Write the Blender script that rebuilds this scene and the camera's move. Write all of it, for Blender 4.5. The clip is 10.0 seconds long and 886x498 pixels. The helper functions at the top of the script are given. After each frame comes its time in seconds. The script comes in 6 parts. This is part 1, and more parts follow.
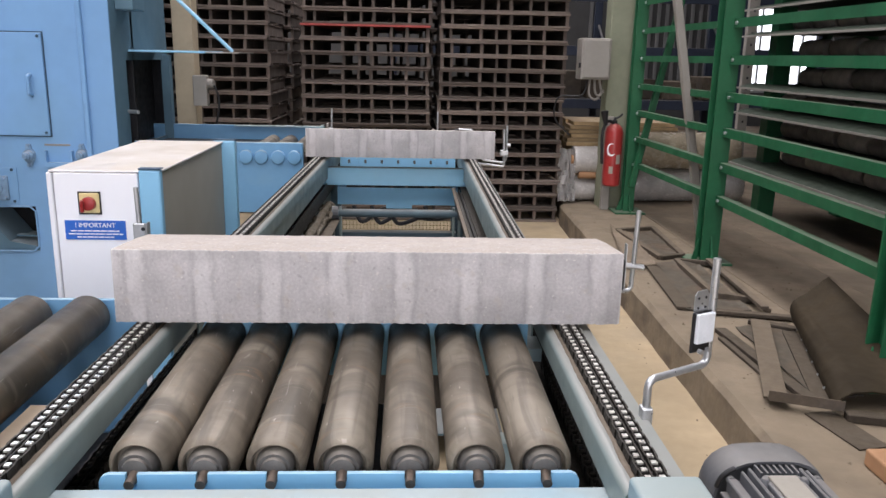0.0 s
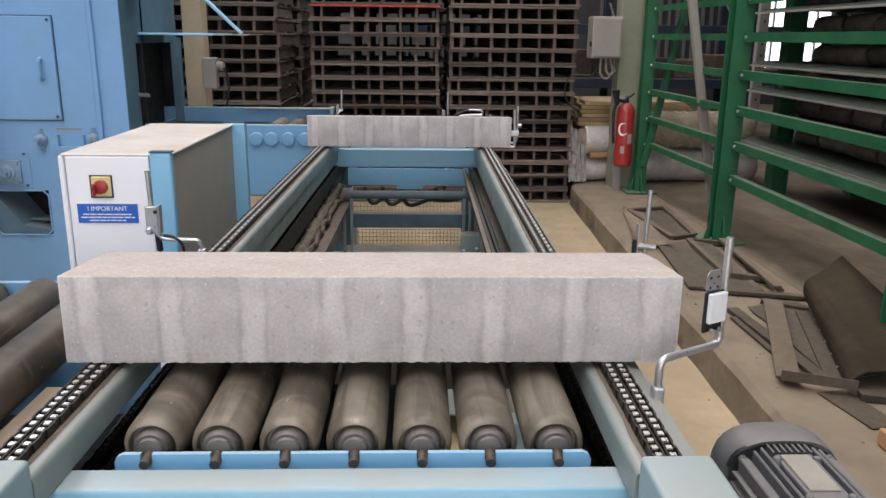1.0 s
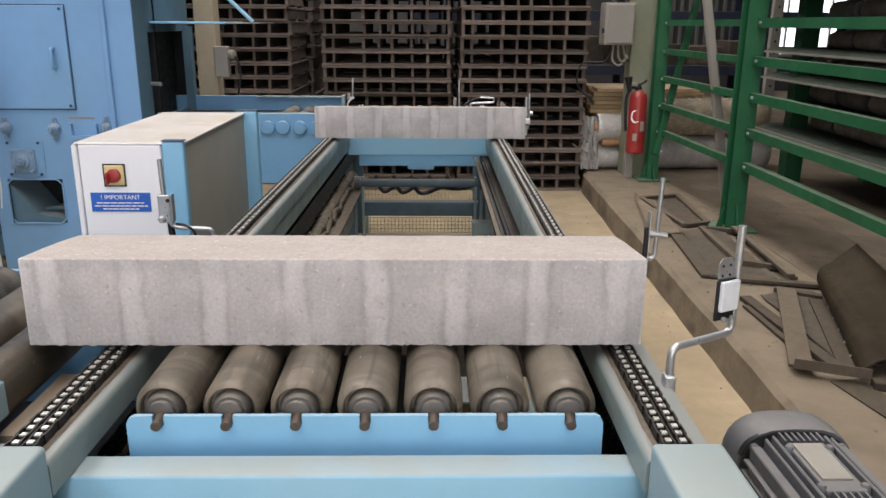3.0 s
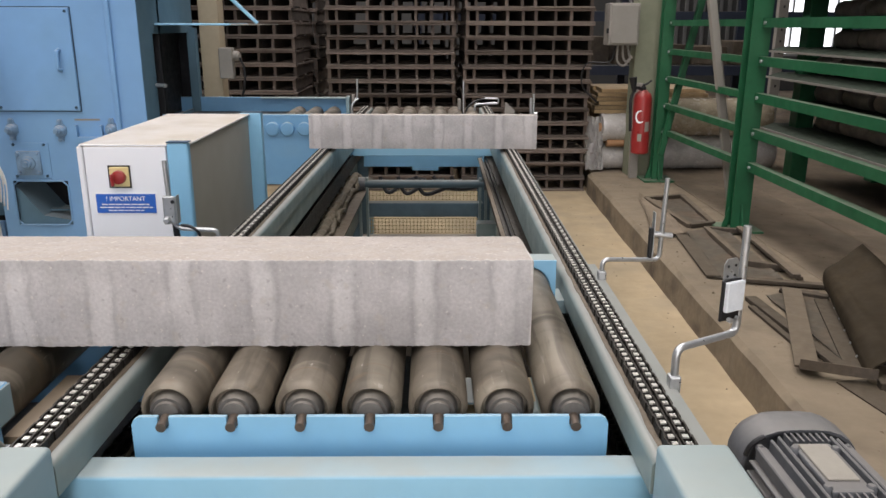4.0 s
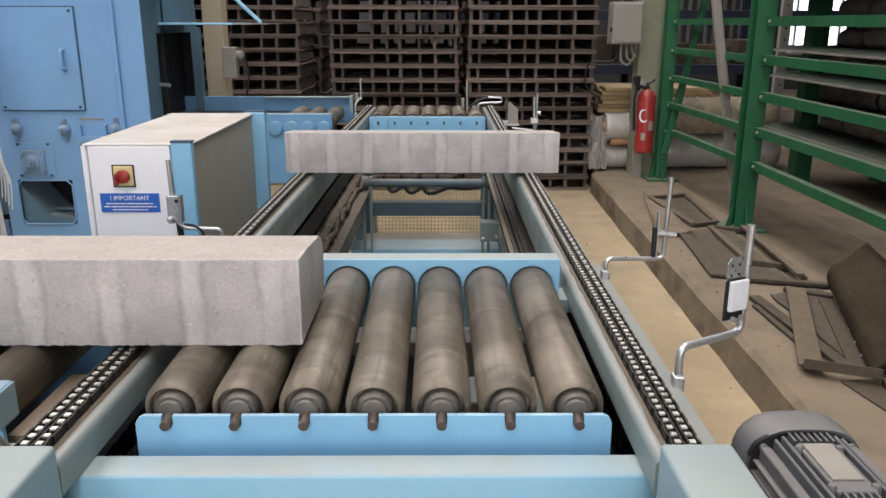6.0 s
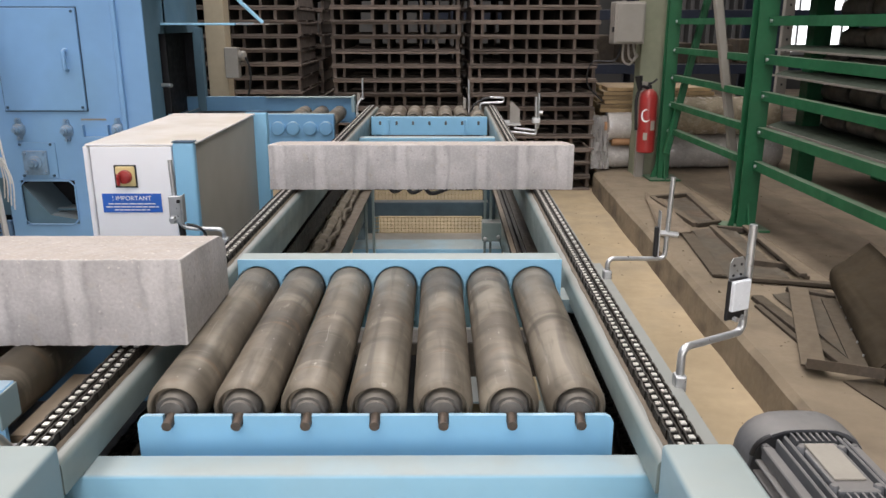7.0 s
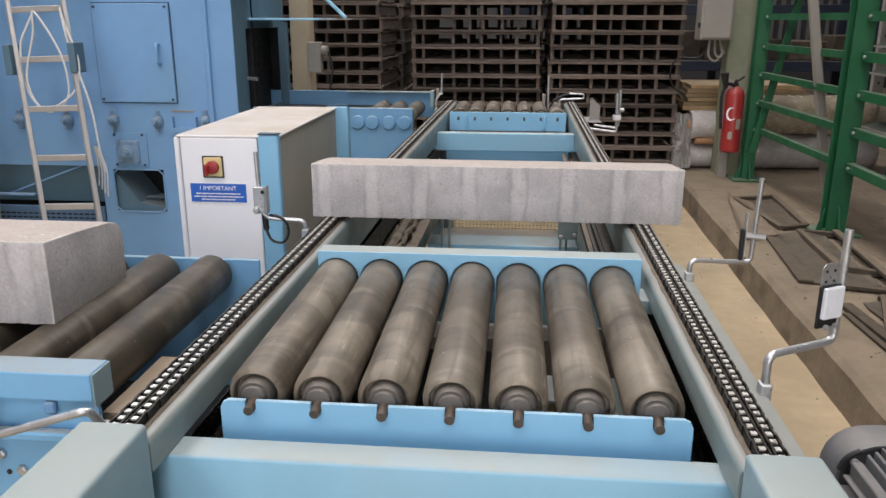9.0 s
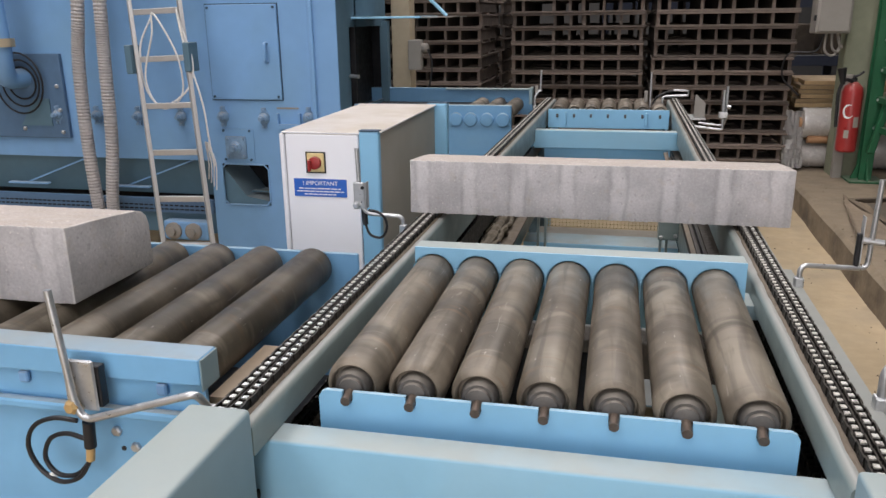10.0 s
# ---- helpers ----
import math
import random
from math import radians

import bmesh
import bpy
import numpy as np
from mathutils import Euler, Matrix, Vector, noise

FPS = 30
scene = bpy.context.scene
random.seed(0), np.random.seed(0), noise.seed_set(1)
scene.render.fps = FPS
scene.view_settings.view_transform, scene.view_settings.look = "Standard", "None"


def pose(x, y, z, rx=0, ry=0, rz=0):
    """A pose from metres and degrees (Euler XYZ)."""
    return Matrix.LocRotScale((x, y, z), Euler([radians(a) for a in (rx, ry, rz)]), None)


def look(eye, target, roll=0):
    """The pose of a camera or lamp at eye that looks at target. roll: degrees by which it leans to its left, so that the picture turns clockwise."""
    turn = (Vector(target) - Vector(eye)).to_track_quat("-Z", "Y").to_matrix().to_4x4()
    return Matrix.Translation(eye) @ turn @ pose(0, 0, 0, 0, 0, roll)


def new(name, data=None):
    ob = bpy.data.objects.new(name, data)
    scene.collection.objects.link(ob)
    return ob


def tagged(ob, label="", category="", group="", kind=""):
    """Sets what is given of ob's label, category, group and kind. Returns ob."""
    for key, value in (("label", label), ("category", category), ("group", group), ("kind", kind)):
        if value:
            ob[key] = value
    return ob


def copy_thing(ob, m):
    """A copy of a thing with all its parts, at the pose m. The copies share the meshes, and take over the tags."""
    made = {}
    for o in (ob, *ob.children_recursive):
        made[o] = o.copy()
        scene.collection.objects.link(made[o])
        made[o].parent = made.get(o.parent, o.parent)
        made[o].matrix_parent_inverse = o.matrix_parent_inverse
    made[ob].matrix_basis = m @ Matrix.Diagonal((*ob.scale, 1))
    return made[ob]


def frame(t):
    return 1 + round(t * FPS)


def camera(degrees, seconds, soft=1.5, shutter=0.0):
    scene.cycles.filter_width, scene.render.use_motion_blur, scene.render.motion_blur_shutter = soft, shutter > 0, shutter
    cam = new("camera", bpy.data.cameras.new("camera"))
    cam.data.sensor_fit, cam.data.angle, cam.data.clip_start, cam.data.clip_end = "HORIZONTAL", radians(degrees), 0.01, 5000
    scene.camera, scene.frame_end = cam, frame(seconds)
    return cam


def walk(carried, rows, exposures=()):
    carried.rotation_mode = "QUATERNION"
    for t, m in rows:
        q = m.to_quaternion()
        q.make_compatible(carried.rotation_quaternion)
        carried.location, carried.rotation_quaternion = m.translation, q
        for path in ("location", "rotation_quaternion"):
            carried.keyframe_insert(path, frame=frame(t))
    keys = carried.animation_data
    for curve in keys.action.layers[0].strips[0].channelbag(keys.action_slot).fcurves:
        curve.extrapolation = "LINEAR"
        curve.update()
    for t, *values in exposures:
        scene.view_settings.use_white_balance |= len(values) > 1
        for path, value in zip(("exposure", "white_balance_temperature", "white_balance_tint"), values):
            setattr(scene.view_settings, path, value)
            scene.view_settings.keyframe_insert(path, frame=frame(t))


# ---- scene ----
cam = camera(59.3, 10.0, soft=1.5)
walk(cam, [
    (0, pose(-0.0020, -0.0014, 1.4512, 76.07, -1.19, -2.52)),
    (0.5, pose(-0.0008, -0.0000, 1.4503, 75.43, -0.83, -2.15)),
    (1, pose(-0.0014, -0.0001, 1.4502, 74.69, -0.65, -1.82)),
    (1.5, pose(-0.0016, -0.0011, 1.4499, 74.15, -0.59, -1.56)),
    (2, pose(-0.0010, -0.0004, 1.4504, 73.87, -0.52, -1.36)),
    (2.5, pose(-0.0008, -0.0006, 1.4505, 73.79, -0.47, -1.18)),
    (4, pose(-0.0002, -0.0005, 1.4503, 73.87, -0.20, -0.71)),
    (4.5, pose(-0.0011, 0.0002, 1.4503, 73.85, -0.19, -0.58)),
    (5, pose(-0.0008, 0.0001, 1.4508, 73.82, -0.18, -0.51)),
    (5.5, pose(-0.0005, -0.0003, 1.4503, 73.81, -0.14, -0.48)),
    (7, pose(0.0006, -0.0003, 1.4502, 73.81, -0.05, -0.33)),
    (7.5, pose(0.0000, -0.0000, 1.4500, 73.75, -0.00, 0.00)),
    (8, pose(-0.0019, 0.0009, 1.4490, 73.68, -0.06, 0.89)),
    (8.5, pose(-0.0032, 0.0005, 1.4493, 73.60, -0.04, 2.58)),
    (9, pose(-0.0093, 0.0005, 1.4502, 73.48, -0.08, 5.27)),
    (9.5, pose(-0.0123, -0.0006, 1.4506, 73.39, 0.13, 9.70)),
    (10, pose(-0.0130, -0.0000, 1.4509, 73.30, 0.68, 12.30)),
], exposures=[(0, 0.20, 6360, 16), (0.8, 0.06, 6460, 14.5), (2, 0.0, 6640, 13), (5.5, 0.0, 6640, 13), (7, 0.11, 6640, 13), (8, 0.06, 6620, 13.5), (9, -0.03, 6600, 14), (10, -0.08, 6580, 14.5)])

# ---- light: overcast sky, assumed roof skylights and open gate behind the camera, both unseen ----
world = bpy.data.worlds.new("world")
scene.world = world
world.use_nodes = True
sky = world.node_tree.nodes.new("ShaderNodeTexSky")
sky.sky_type, sky.sun_disc = "NISHITA", False
sky.sun_elevation, sky.sun_rotation = radians(50), radians(200)
world.node_tree.links.new(sky.outputs[0], world.node_tree.nodes["Background"].inputs[0])
world.node_tree.nodes["Background"].inputs[1].default_value = 0.05


def area(name, m, sx, sy, watts, colour=(1, 1, 1)):
    lamp = bpy.data.lights.new(name, "AREA")
    lamp.shape, lamp.size, lamp.size_y, lamp.energy, lamp.color = "RECTANGLE", sx, sy, watts, colour
    ob = new(name, lamp)
    ob.matrix_world = m
    return ob


# unseen roof strips, run far enough to glint on the near chain
SKYLIGHTS = [(-4.2, 2.6), (0.4, 2.6)]
for sx, w in SKYLIGHTS:
    area("assumed_skylight_lamp", pose(sx, 3.9, 6.98), w - 0.1, 19.6, 800, (1.0, 0.985, 0.975))
# added lamp in the unseen gate, brightens faces turned to the camera
area("assumed_gate_lamp", look((0.5, -7.9, 2.6), (0.5, 0, 1.6)), 6.8, 4.6, 415, (1.0, 0.985, 0.98))

# ---- materials ----


def mat(name, colour, rough=0.6, metal=0.0, vary=0.12, scale=6.0, bump=0.0, bump_scale=60.0, dust=0.0,
        dust_colour=(0.36, 0.32, 0.26), stain=None, stain_amount=0.0, stain_scale=2.0, spec=0.4, random_shift=0.0, own=False):
    m = bpy.data.materials.new(name)
    m.use_nodes = True
    nt = m.node_tree
    N, L = nt.nodes, nt.links
    b = N["Principled BSDF"]
    b.inputs["Metallic"].default_value = metal
    b.inputs["Specular IOR Level"].default_value = spec
    tc = N.new("ShaderNodeTexCoord").outputs["Object"]
    if own:
        one = N.new("ShaderNodeObjectInfo").outputs["Random"]
        away = N.new("ShaderNodeVectorMath")
        away.operation = "MULTIPLY_ADD"
        L.new(one, away.inputs[0])
        away.inputs[1].default_value = (31.0, 47.0, 23.0)
        L.new(tc, away.inputs[2])
        tc = away.outputs[0]

    def noise_tex(s, detail=5.0):
        n = N.new("ShaderNodeTexNoise")
        n.inputs["Scale"].default_value, n.inputs["Detail"].default_value = s, detail
        L.new(tc, n.inputs["Vector"])
        return n.outputs["Fac"]

    def ramp(sock, lo, hi, a=0.0, z=1.0):
        r = N.new("ShaderNodeMapRange")
        r.inputs[1].default_value, r.inputs[2].default_value, r.inputs[3].default_value, r.inputs[4].default_value = lo, hi, a, z
        L.new(sock, r.inputs[0])
        return r.outputs[0]

    def mixed(fac, a, c, kind="MIX"):
        n = N.new("ShaderNodeMix")
        n.data_type, n.blend_type = "RGBA", kind
        if isinstance(fac, float):
            n.inputs[0].default_value = fac
        else:
            L.new(fac, n.inputs[0])
        for i, v in ((6, a), (7, c)):
            if isinstance(v, tuple):
                n.inputs[i].default_value = (*v, 1)
            else:
                L.new(v, n.inputs[i])
        return n.outputs[2]

    dark = tuple(v * (1 - vary) for v in colour)
    light = tuple(min(1, v * (1 + vary)) for v in colour)
    col = mixed(ramp(noise_tex(scale), 0.3, 0.7), dark, light)
    fine = noise_tex(scale * 9, 3.0)
    col = mixed(ramp(fine, 0.35, 0.65, 0.0, vary * 1.2), col, tuple(v * 0.6 for v in colour))
    if stain:
        col = mixed(ramp(noise_tex(stain_scale, 8.0), 0.48, 0.68, 0.0, stain_amount), col, stain)
    if dust:
        geo = N.new("ShaderNodeNewGeometry")
        sep = N.new("ShaderNodeSeparateXYZ")
        L.new(geo.outputs["Normal"], sep.inputs[0])
        up = ramp(sep.outputs[2], 0.35, 0.95, 0.0, dust)
        mul = N.new("ShaderNodeMath")
        mul.operation = "MULTIPLY"
        L.new(up, mul.inputs[0])
        L.new(ramp(noise_tex(scale * 2.2, 6.0), 0.25, 0.6, 0.65, 1.0), mul.inputs[1])
        col = mixed(mul.outputs[0], col, dust_colour)
    if random_shift:
        info = N.new("ShaderNodeObjectInfo")
        hsv = N.new("ShaderNodeHueSaturation")
        L.new(ramp(info.outputs["Random"], 0, 1, 1 - random_shift, 1 + random_shift), hsv.inputs["Value"])
        L.new(col, hsv.inputs["Color"])
        col = hsv.outputs[0]
    L.new(col, b.inputs["Base Color"])
    L.new(ramp(noise_tex(scale * 3), 0.3, 0.7, max(0.05, rough - 0.1), min(1, rough + 0.1)), b.inputs["Roughness"])
    if bump:
        n = N.new("ShaderNodeBump")
        n.inputs["Strength"].default_value, n.inputs["Distance"].default_value = bump, 0.004
        L.new(noise_tex(bump_scale, 6.0), n.inputs["Height"])
        L.new(n.outputs[0], b.inputs["Normal"])
    return m


BLUE = mat("sky_blue_paint", (0.15, 0.34, 0.56), 0.5, vary=0.06, scale=3, dust=0.8, dust_colour=(0.36, 0.42, 0.40), stain=(0.20, 0.34, 0.44), stain_amount=0.35, stain_scale=3)
PLATE_BLUE = mat("fresh_blue_paint", (0.24, 0.50, 0.71), 0.42, vary=0.05, scale=3, dust=0.5, dust_colour=(0.40, 0.47, 0.48))
PALE = mat("pale_green_blue_paint", (0.25, 0.355, 0.40), 0.5, vary=0.05, scale=4, dust=0.9, dust_colour=(0.315, 0.348, 0.325), stain=(0.27, 0.36, 0.37), stain_amount=0.4, stain_scale=4)
RAIL = mat("worn_rail_paint", (0.225, 0.285, 0.28), 0.38, vary=0.12, scale=5, dust=0.85, dust_colour=(0.27, 0.262, 0.24), stain=(0.14, 0.18, 0.175), stain_amount=0.55, stain_scale=5)
MACHINE = mat("machine_blue_paint", (0.18, 0.36, 0.625), 0.5, vary=0.06, scale=1.6, bump=0.05, bump_scale=8, dust=0.6, dust_colour=(0.3, 0.34, 0.36), stain=(0.16, 0.31, 0.46), stain_amount=0.5, stain_scale=1.5)
DULL_BLUE = mat("dull_blue_panel_paint", (0.085, 0.16, 0.27), 0.55, vary=0.12, scale=3, stain=(0.06, 0.11, 0.17), stain_amount=0.6, stain_scale=3)
# greyed copy of the machine blue, with shade mixed into the colour
MACHINE_SHADED = mat("machine_blue_in_shade", (0.09, 0.17, 0.23), 0.6, vary=0.1, scale=2, dust=0.4)
# near-black that stands in for unlit depth inside openings
DARK = mat("unlit_interior_black", (0.012, 0.013, 0.016), 0.8, vary=0.2)
# black for guides, and for sheets that stand in for deep shade
BLACK_AND_SHADE = mat("black_rubber_and_shade", (0.02, 0.02, 0.022), 0.6, vary=0.2, scale=12)
BLACK_CHAIN = mat("oiled_chain_steel", (0.016, 0.014, 0.012), 0.5, metal=0.2, vary=0.3, scale=90, dust=0.3, dust_colour=(0.075, 0.058, 0.042))
BRIGHT = mat("worn_bright_steel", (0.86, 0.80, 0.72), 0.30, metal=0.6, vary=0.3, scale=45)
STEEL = mat("galvanised_steel", (0.52, 0.53, 0.54), 0.36, metal=0.75, vary=0.12, scale=40)
RUSTY = mat("brown_shaft_steel", (0.13, 0.10, 0.08), 0.5, metal=0.5, vary=0.3, scale=50)
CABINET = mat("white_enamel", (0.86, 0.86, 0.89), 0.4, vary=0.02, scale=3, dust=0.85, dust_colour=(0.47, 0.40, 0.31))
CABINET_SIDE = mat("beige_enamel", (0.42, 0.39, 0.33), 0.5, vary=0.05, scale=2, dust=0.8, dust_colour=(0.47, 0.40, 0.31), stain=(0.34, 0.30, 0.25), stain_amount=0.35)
BLUE_DARK_EDGE = mat("dark_blue_edge", (0.03, 0.07, 0.12), 0.5)
GREEN = mat("green_paint", (0.010, 0.098, 0.040), 0.5, vary=0.2, scale=4, dust=0.6, dust_colour=(0.20, 0.22, 0.165), stain=(0.035, 0.13, 0.062), stain_amount=0.35, stain_scale=3)
WOOD = mat("grey_pallet_wood", (0.135, 0.105, 0.088), 0.85, vary=0.3, scale=9, bump=0.4, bump_scale=50, dust=0.25, dust_colour=(0.22, 0.19, 0.16), random_shift=0.4)
WOOD_RED = mat("red_painted_wood", (0.36, 0.07, 0.06), 0.8, vary=0.25, scale=12)
PLANK = mat("fresh_plank_wood", (0.40, 0.28, 0.15), 0.8, vary=0.2, scale=10, dust=0.4, random_shift=0.25)
FLOOR = mat("sandy_concrete_floor", (0.41, 0.318, 0.20), 0.85, vary=0.16, scale=2.2, bump=0.4, bump_scale=30, stain=(0.29, 0.235, 0.16), stain_amount=0.85, stain_scale=2.3)
SLAB = mat("dusty_grey_slab", (0.235, 0.182, 0.128), 0.9, vary=0.25, scale=2.2, bump=0.6, bump_scale=40, stain=(0.12, 0.095, 0.07), stain_amount=0.7, stain_scale=1.6)
PLINTH = mat("dirty_concrete_plinth", (0.205, 0.162, 0.112), 0.92, vary=0.22, scale=5, bump=0.9, bump_scale=26, dust=0.6, dust_colour=(0.235, 0.185, 0.128), stain=(0.095, 0.074, 0.053), stain_amount=0.95, stain_scale=4.5)
RUST = mat("rusty_scrap_steel", (0.085, 0.066, 0.048), 0.72, metal=0.2, vary=0.4, scale=8, bump=0.4, bump_scale=60, dust=0.55, dust_colour=(0.185, 0.145, 0.10), stain=(0.05, 0.042, 0.036), stain_amount=0.7, stain_scale=7, random_shift=0.35)
SHEET = mat("dusty_black_rubber_sheet", (0.034, 0.025, 0.0145), 0.8, vary=0.35, scale=5, bump=0.15, bump_scale=12, dust=0.07, dust_colour=(0.12, 0.095, 0.065), spec=0.15)
SHELF = mat("dusty_dark_green_shelf", (0.025, 0.045, 0.03), 0.75, vary=0.2, scale=5, dust=0.5, dust_colour=(0.075, 0.085, 0.062))
MOTOR = mat("dark_grey_motor_paint", (0.10, 0.105, 0.115), 0.55, vary=0.2, scale=12, dust=0.7, dust_colour=(0.22, 0.205, 0.19))
NAMEPLATE = mat("pale_nameplate", (0.32, 0.295, 0.255), 0.5, vary=0.06, scale=20)
RED = mat("red_enamel", (0.33, 0.032, 0.03), 0.35, vary=0.08, scale=8, dust=0.3)
YELLOW = mat("yellow_plastic", (0.68, 0.55, 0.27), 0.45, vary=0.04)
SIGN = mat("sign_blue", (0.03, 0.13, 0.52), 0.4, vary=0.03)
WHITE = mat("white_print", (0.85, 0.85, 0.85), 0.5, vary=0.02)
REFLECT = mat("white_reflector", (0.72, 0.75, 0.79), 0.2, vary=0.06, scale=70)
BLACK = mat("black_plastic", (0.015, 0.015, 0.017), 0.45, vary=0.15)
CABLE_TAN = mat("tan_connector", (0.5, 0.33, 0.14), 0.5)
HOSE = mat("ribbed_grey_hose", (0.37, 0.355, 0.35), 0.6, vary=0.15, scale=10)
ALU = mat("aluminium", (0.50, 0.49, 0.48), 0.42, metal=0.5, vary=0.08, scale=10)
ROPE = mat("white_rope", (0.68, 0.67, 0.65), 0.8, vary=0.1, scale=80)
FILM = mat("milky_plastic_film", (0.46, 0.44, 0.42), 0.22, vary=0.2, scale=7, spec=0.7, dust=0.35)
FILM_BROWN = mat("dusty_brownish_film", (0.34, 0.285, 0.205), 0.24, vary=0.35, scale=6, bump=0.8, bump_scale=9, spec=0.7, dust=0.3)
CARD = mat("brown_cardboard", (0.38, 0.21, 0.11), 0.8, vary=0.12)
COLUMN = mat("greenish_grey_column_paint", (0.225, 0.235, 0.165), 0.7, vary=0.12, scale=3)
BEIGE = mat("beige_column_paint", (0.42, 0.35, 0.25), 0.7, vary=0.1, scale=3)
EBOX = mat("grey_box_enamel", (0.27, 0.25, 0.225), 0.5, vary=0.08, scale=5, dust=0.5)
RACK = mat("blue_rack_paint", (0.018, 0.025, 0.045), 0.55, vary=0.15, scale=5, dust=0.4)
ROLLS = mat("grey_felt_roll", (0.42, 0.375, 0.35), 0.9, vary=0.3, scale=9, bump=0.6, bump_scale=14, random_shift=0.25)
WALL = mat("hall_wall_cladding", (0.055, 0.055, 0.055), 0.8, vary=0.1, scale=1)
ROOF = mat("hall_roof_sheet", (0.14, 0.14, 0.14), 0.8, vary=0.1, scale=1)
GRID = mat("yellowed_wire", (0.46, 0.38, 0.22), 0.6, metal=0.2, vary=0.15)
CAKED = mat("caked_brown_dirt", (0.10, 0.08, 0.055), 0.75, vary=0.4, scale=30, bump=0.5, dust=0.5, dust_colour=(0.16, 0.135, 0.10))
RAIL_DIRT = mat("brown_rail_dirt", (0.115, 0.088, 0.062), 0.7, vary=0.35, scale=25, bump=0.4, dust=0.4, dust_colour=(0.17, 0.14, 0.105))
# greasy dirt on the tracks; on the near cross beam, painted shade
GREASE_SHADE = mat("grease_dirt_and_shade", (0.034, 0.028, 0.022), 0.6, vary=0.4, scale=30, bump=0.5, dust=0.3, dust_colour=(0.06, 0.05, 0.038))


def roller_material(name, base, worn, pale):
    """Dirty steel tube: cloudy dust, dark rubbed rings, axial smears, rusty ends and pale scratches, unlike on each roller."""
    m = mat(name, base, 0.48, metal=0.2, vary=0.25, scale=5, stain=worn, stain_amount=0.85, stain_scale=5, random_shift=0.14, own=True)
    nt = m.node_tree
    N, L = nt.nodes, nt.links
    b = N["Principled BSDF"]
    col = b.inputs["Base Color"].links[0].from_socket
    tc = N.new("ShaderNodeTexCoord").outputs["Object"]
    away = N.new("ShaderNodeVectorMath")
    away.operation = "MULTIPLY_ADD"
    L.new(N.new("ShaderNodeObjectInfo").outputs["Random"], away.inputs[0])
    away.inputs[1].default_value = (17.0, 29.0, 41.0)
    L.new(tc, away.inputs[2])

    def layer(col, stretch, detail, lo, hi, amount, colour, twist=0.0):
        mapping = N.new("ShaderNodeMapping")
        mapping.inputs["Scale"].default_value = stretch
        L.new(away.outputs[0], mapping.inputs[0])
        n = N.new("ShaderNodeTexNoise")
        n.inputs["Scale"].default_value, n.inputs["Detail"].default_value, n.inputs["Distortion"].default_value = 1.0, detail, twist
        L.new(mapping.outputs[0], n.inputs["Vector"])
        r = N.new("ShaderNodeMapRange")
        r.inputs[1].default_value, r.inputs[2].default_value, r.inputs[3].default_value, r.inputs[4].default_value = lo, hi, 0.0, amount
        L.new(n.outputs["Fac"], r.inputs[0])
        mix = N.new("ShaderNodeMix")
        mix.data_type = "RGBA"
        L.new(r.outputs[0], mix.inputs[0])
        L.new(col, mix.inputs[6])
        mix.inputs[7].default_value = (*colour, 1)
        return mix.outputs[2]

    dark = tuple(v * 0.42 for v in base)
    col = layer(col, (3, 7, 3), 4.0, 0.50, 0.62, 0.75, dark, 0.6)
    col = layer(col, (5, 11, 5), 6.0, 0.56, 0.66, 0.7, worn, 0.8)
    col = layer(col, (40, 3.5, 40), 6.0, 0.52, 0.66, 0.55, dark, 0.8)
    col = layer(col, (14, 60, 14), 4.0, 0.60, 0.70, 0.4, (base[0] * 1.25, base[1] * 0.95, base[2] * 0.7))
    col = layer(col, (4, 190, 4), 2.0, 0.66, 0.74, 0.3, worn, 0.5)
    col = layer(col, (70, 7, 70), 3.0, 0.68, 0.74, 0.4, (pale, pale * 0.93, pale * 0.83), 1.2)
    col = layer(col, (130, 45, 130), 2.0, 0.73, 0.77, 0.55, (pale * 1.2, pale * 1.1, pale))
    L.new(col, b.inputs["Base Color"])
    return m


ROLLER = roller_material("worn_steel_roller", (0.165, 0.138, 0.106), (0.28, 0.244, 0.192), 0.43)
ROLLER_DARK = roller_material("dark_brown_roller", (0.085, 0.070, 0.050), (0.17, 0.145, 0.112), 0.24)
BEARING = mat("dusty_blue_bearing_paint", (0.19, 0.31, 0.46), 0.55, vary=0.2, scale=25, dust=0.6)
BOARD = mat("dusty_brown_board", (0.27, 0.20, 0.135), 0.85, vary=0.15, scale=8, dust=0.5, dust_colour=(0.26, 0.215, 0.165))
HUB = mat("dusty_bearing_steel", (0.105, 0.098, 0.092), 0.5, metal=0.2, vary=0.2, scale=40, dust=0.4)
CHANNEL = mat("dusty_bright_blue_paint", (0.19, 0.44, 0.70), 0.45, vary=0.06, scale=4, dust=0.95, dust_colour=(0.25, 0.28, 0.28), stain=(0.16, 0.36, 0.58), stain_amount=0.4, stain_scale=5)
BEAM = mat("dusty_light_blue_paint", (0.25, 0.50, 0.68), 0.45, vary=0.05, scale=4, dust=0.95, dust_colour=(0.315, 0.35, 0.335), stain=(0.28, 0.42, 0.5), stain_amount=0.3, stain_scale=4)
# dirty teal, also darkened for the shade below rails and rollers
UNDER = mat("dirty_shaded_teal_paint", (0.085, 0.135, 0.165), 0.65, vary=0.18, scale=4, dust=0.6, dust_colour=(0.20, 0.18, 0.15), stain=(0.06, 0.07, 0.07), stain_amount=0.6, stain_scale=3)


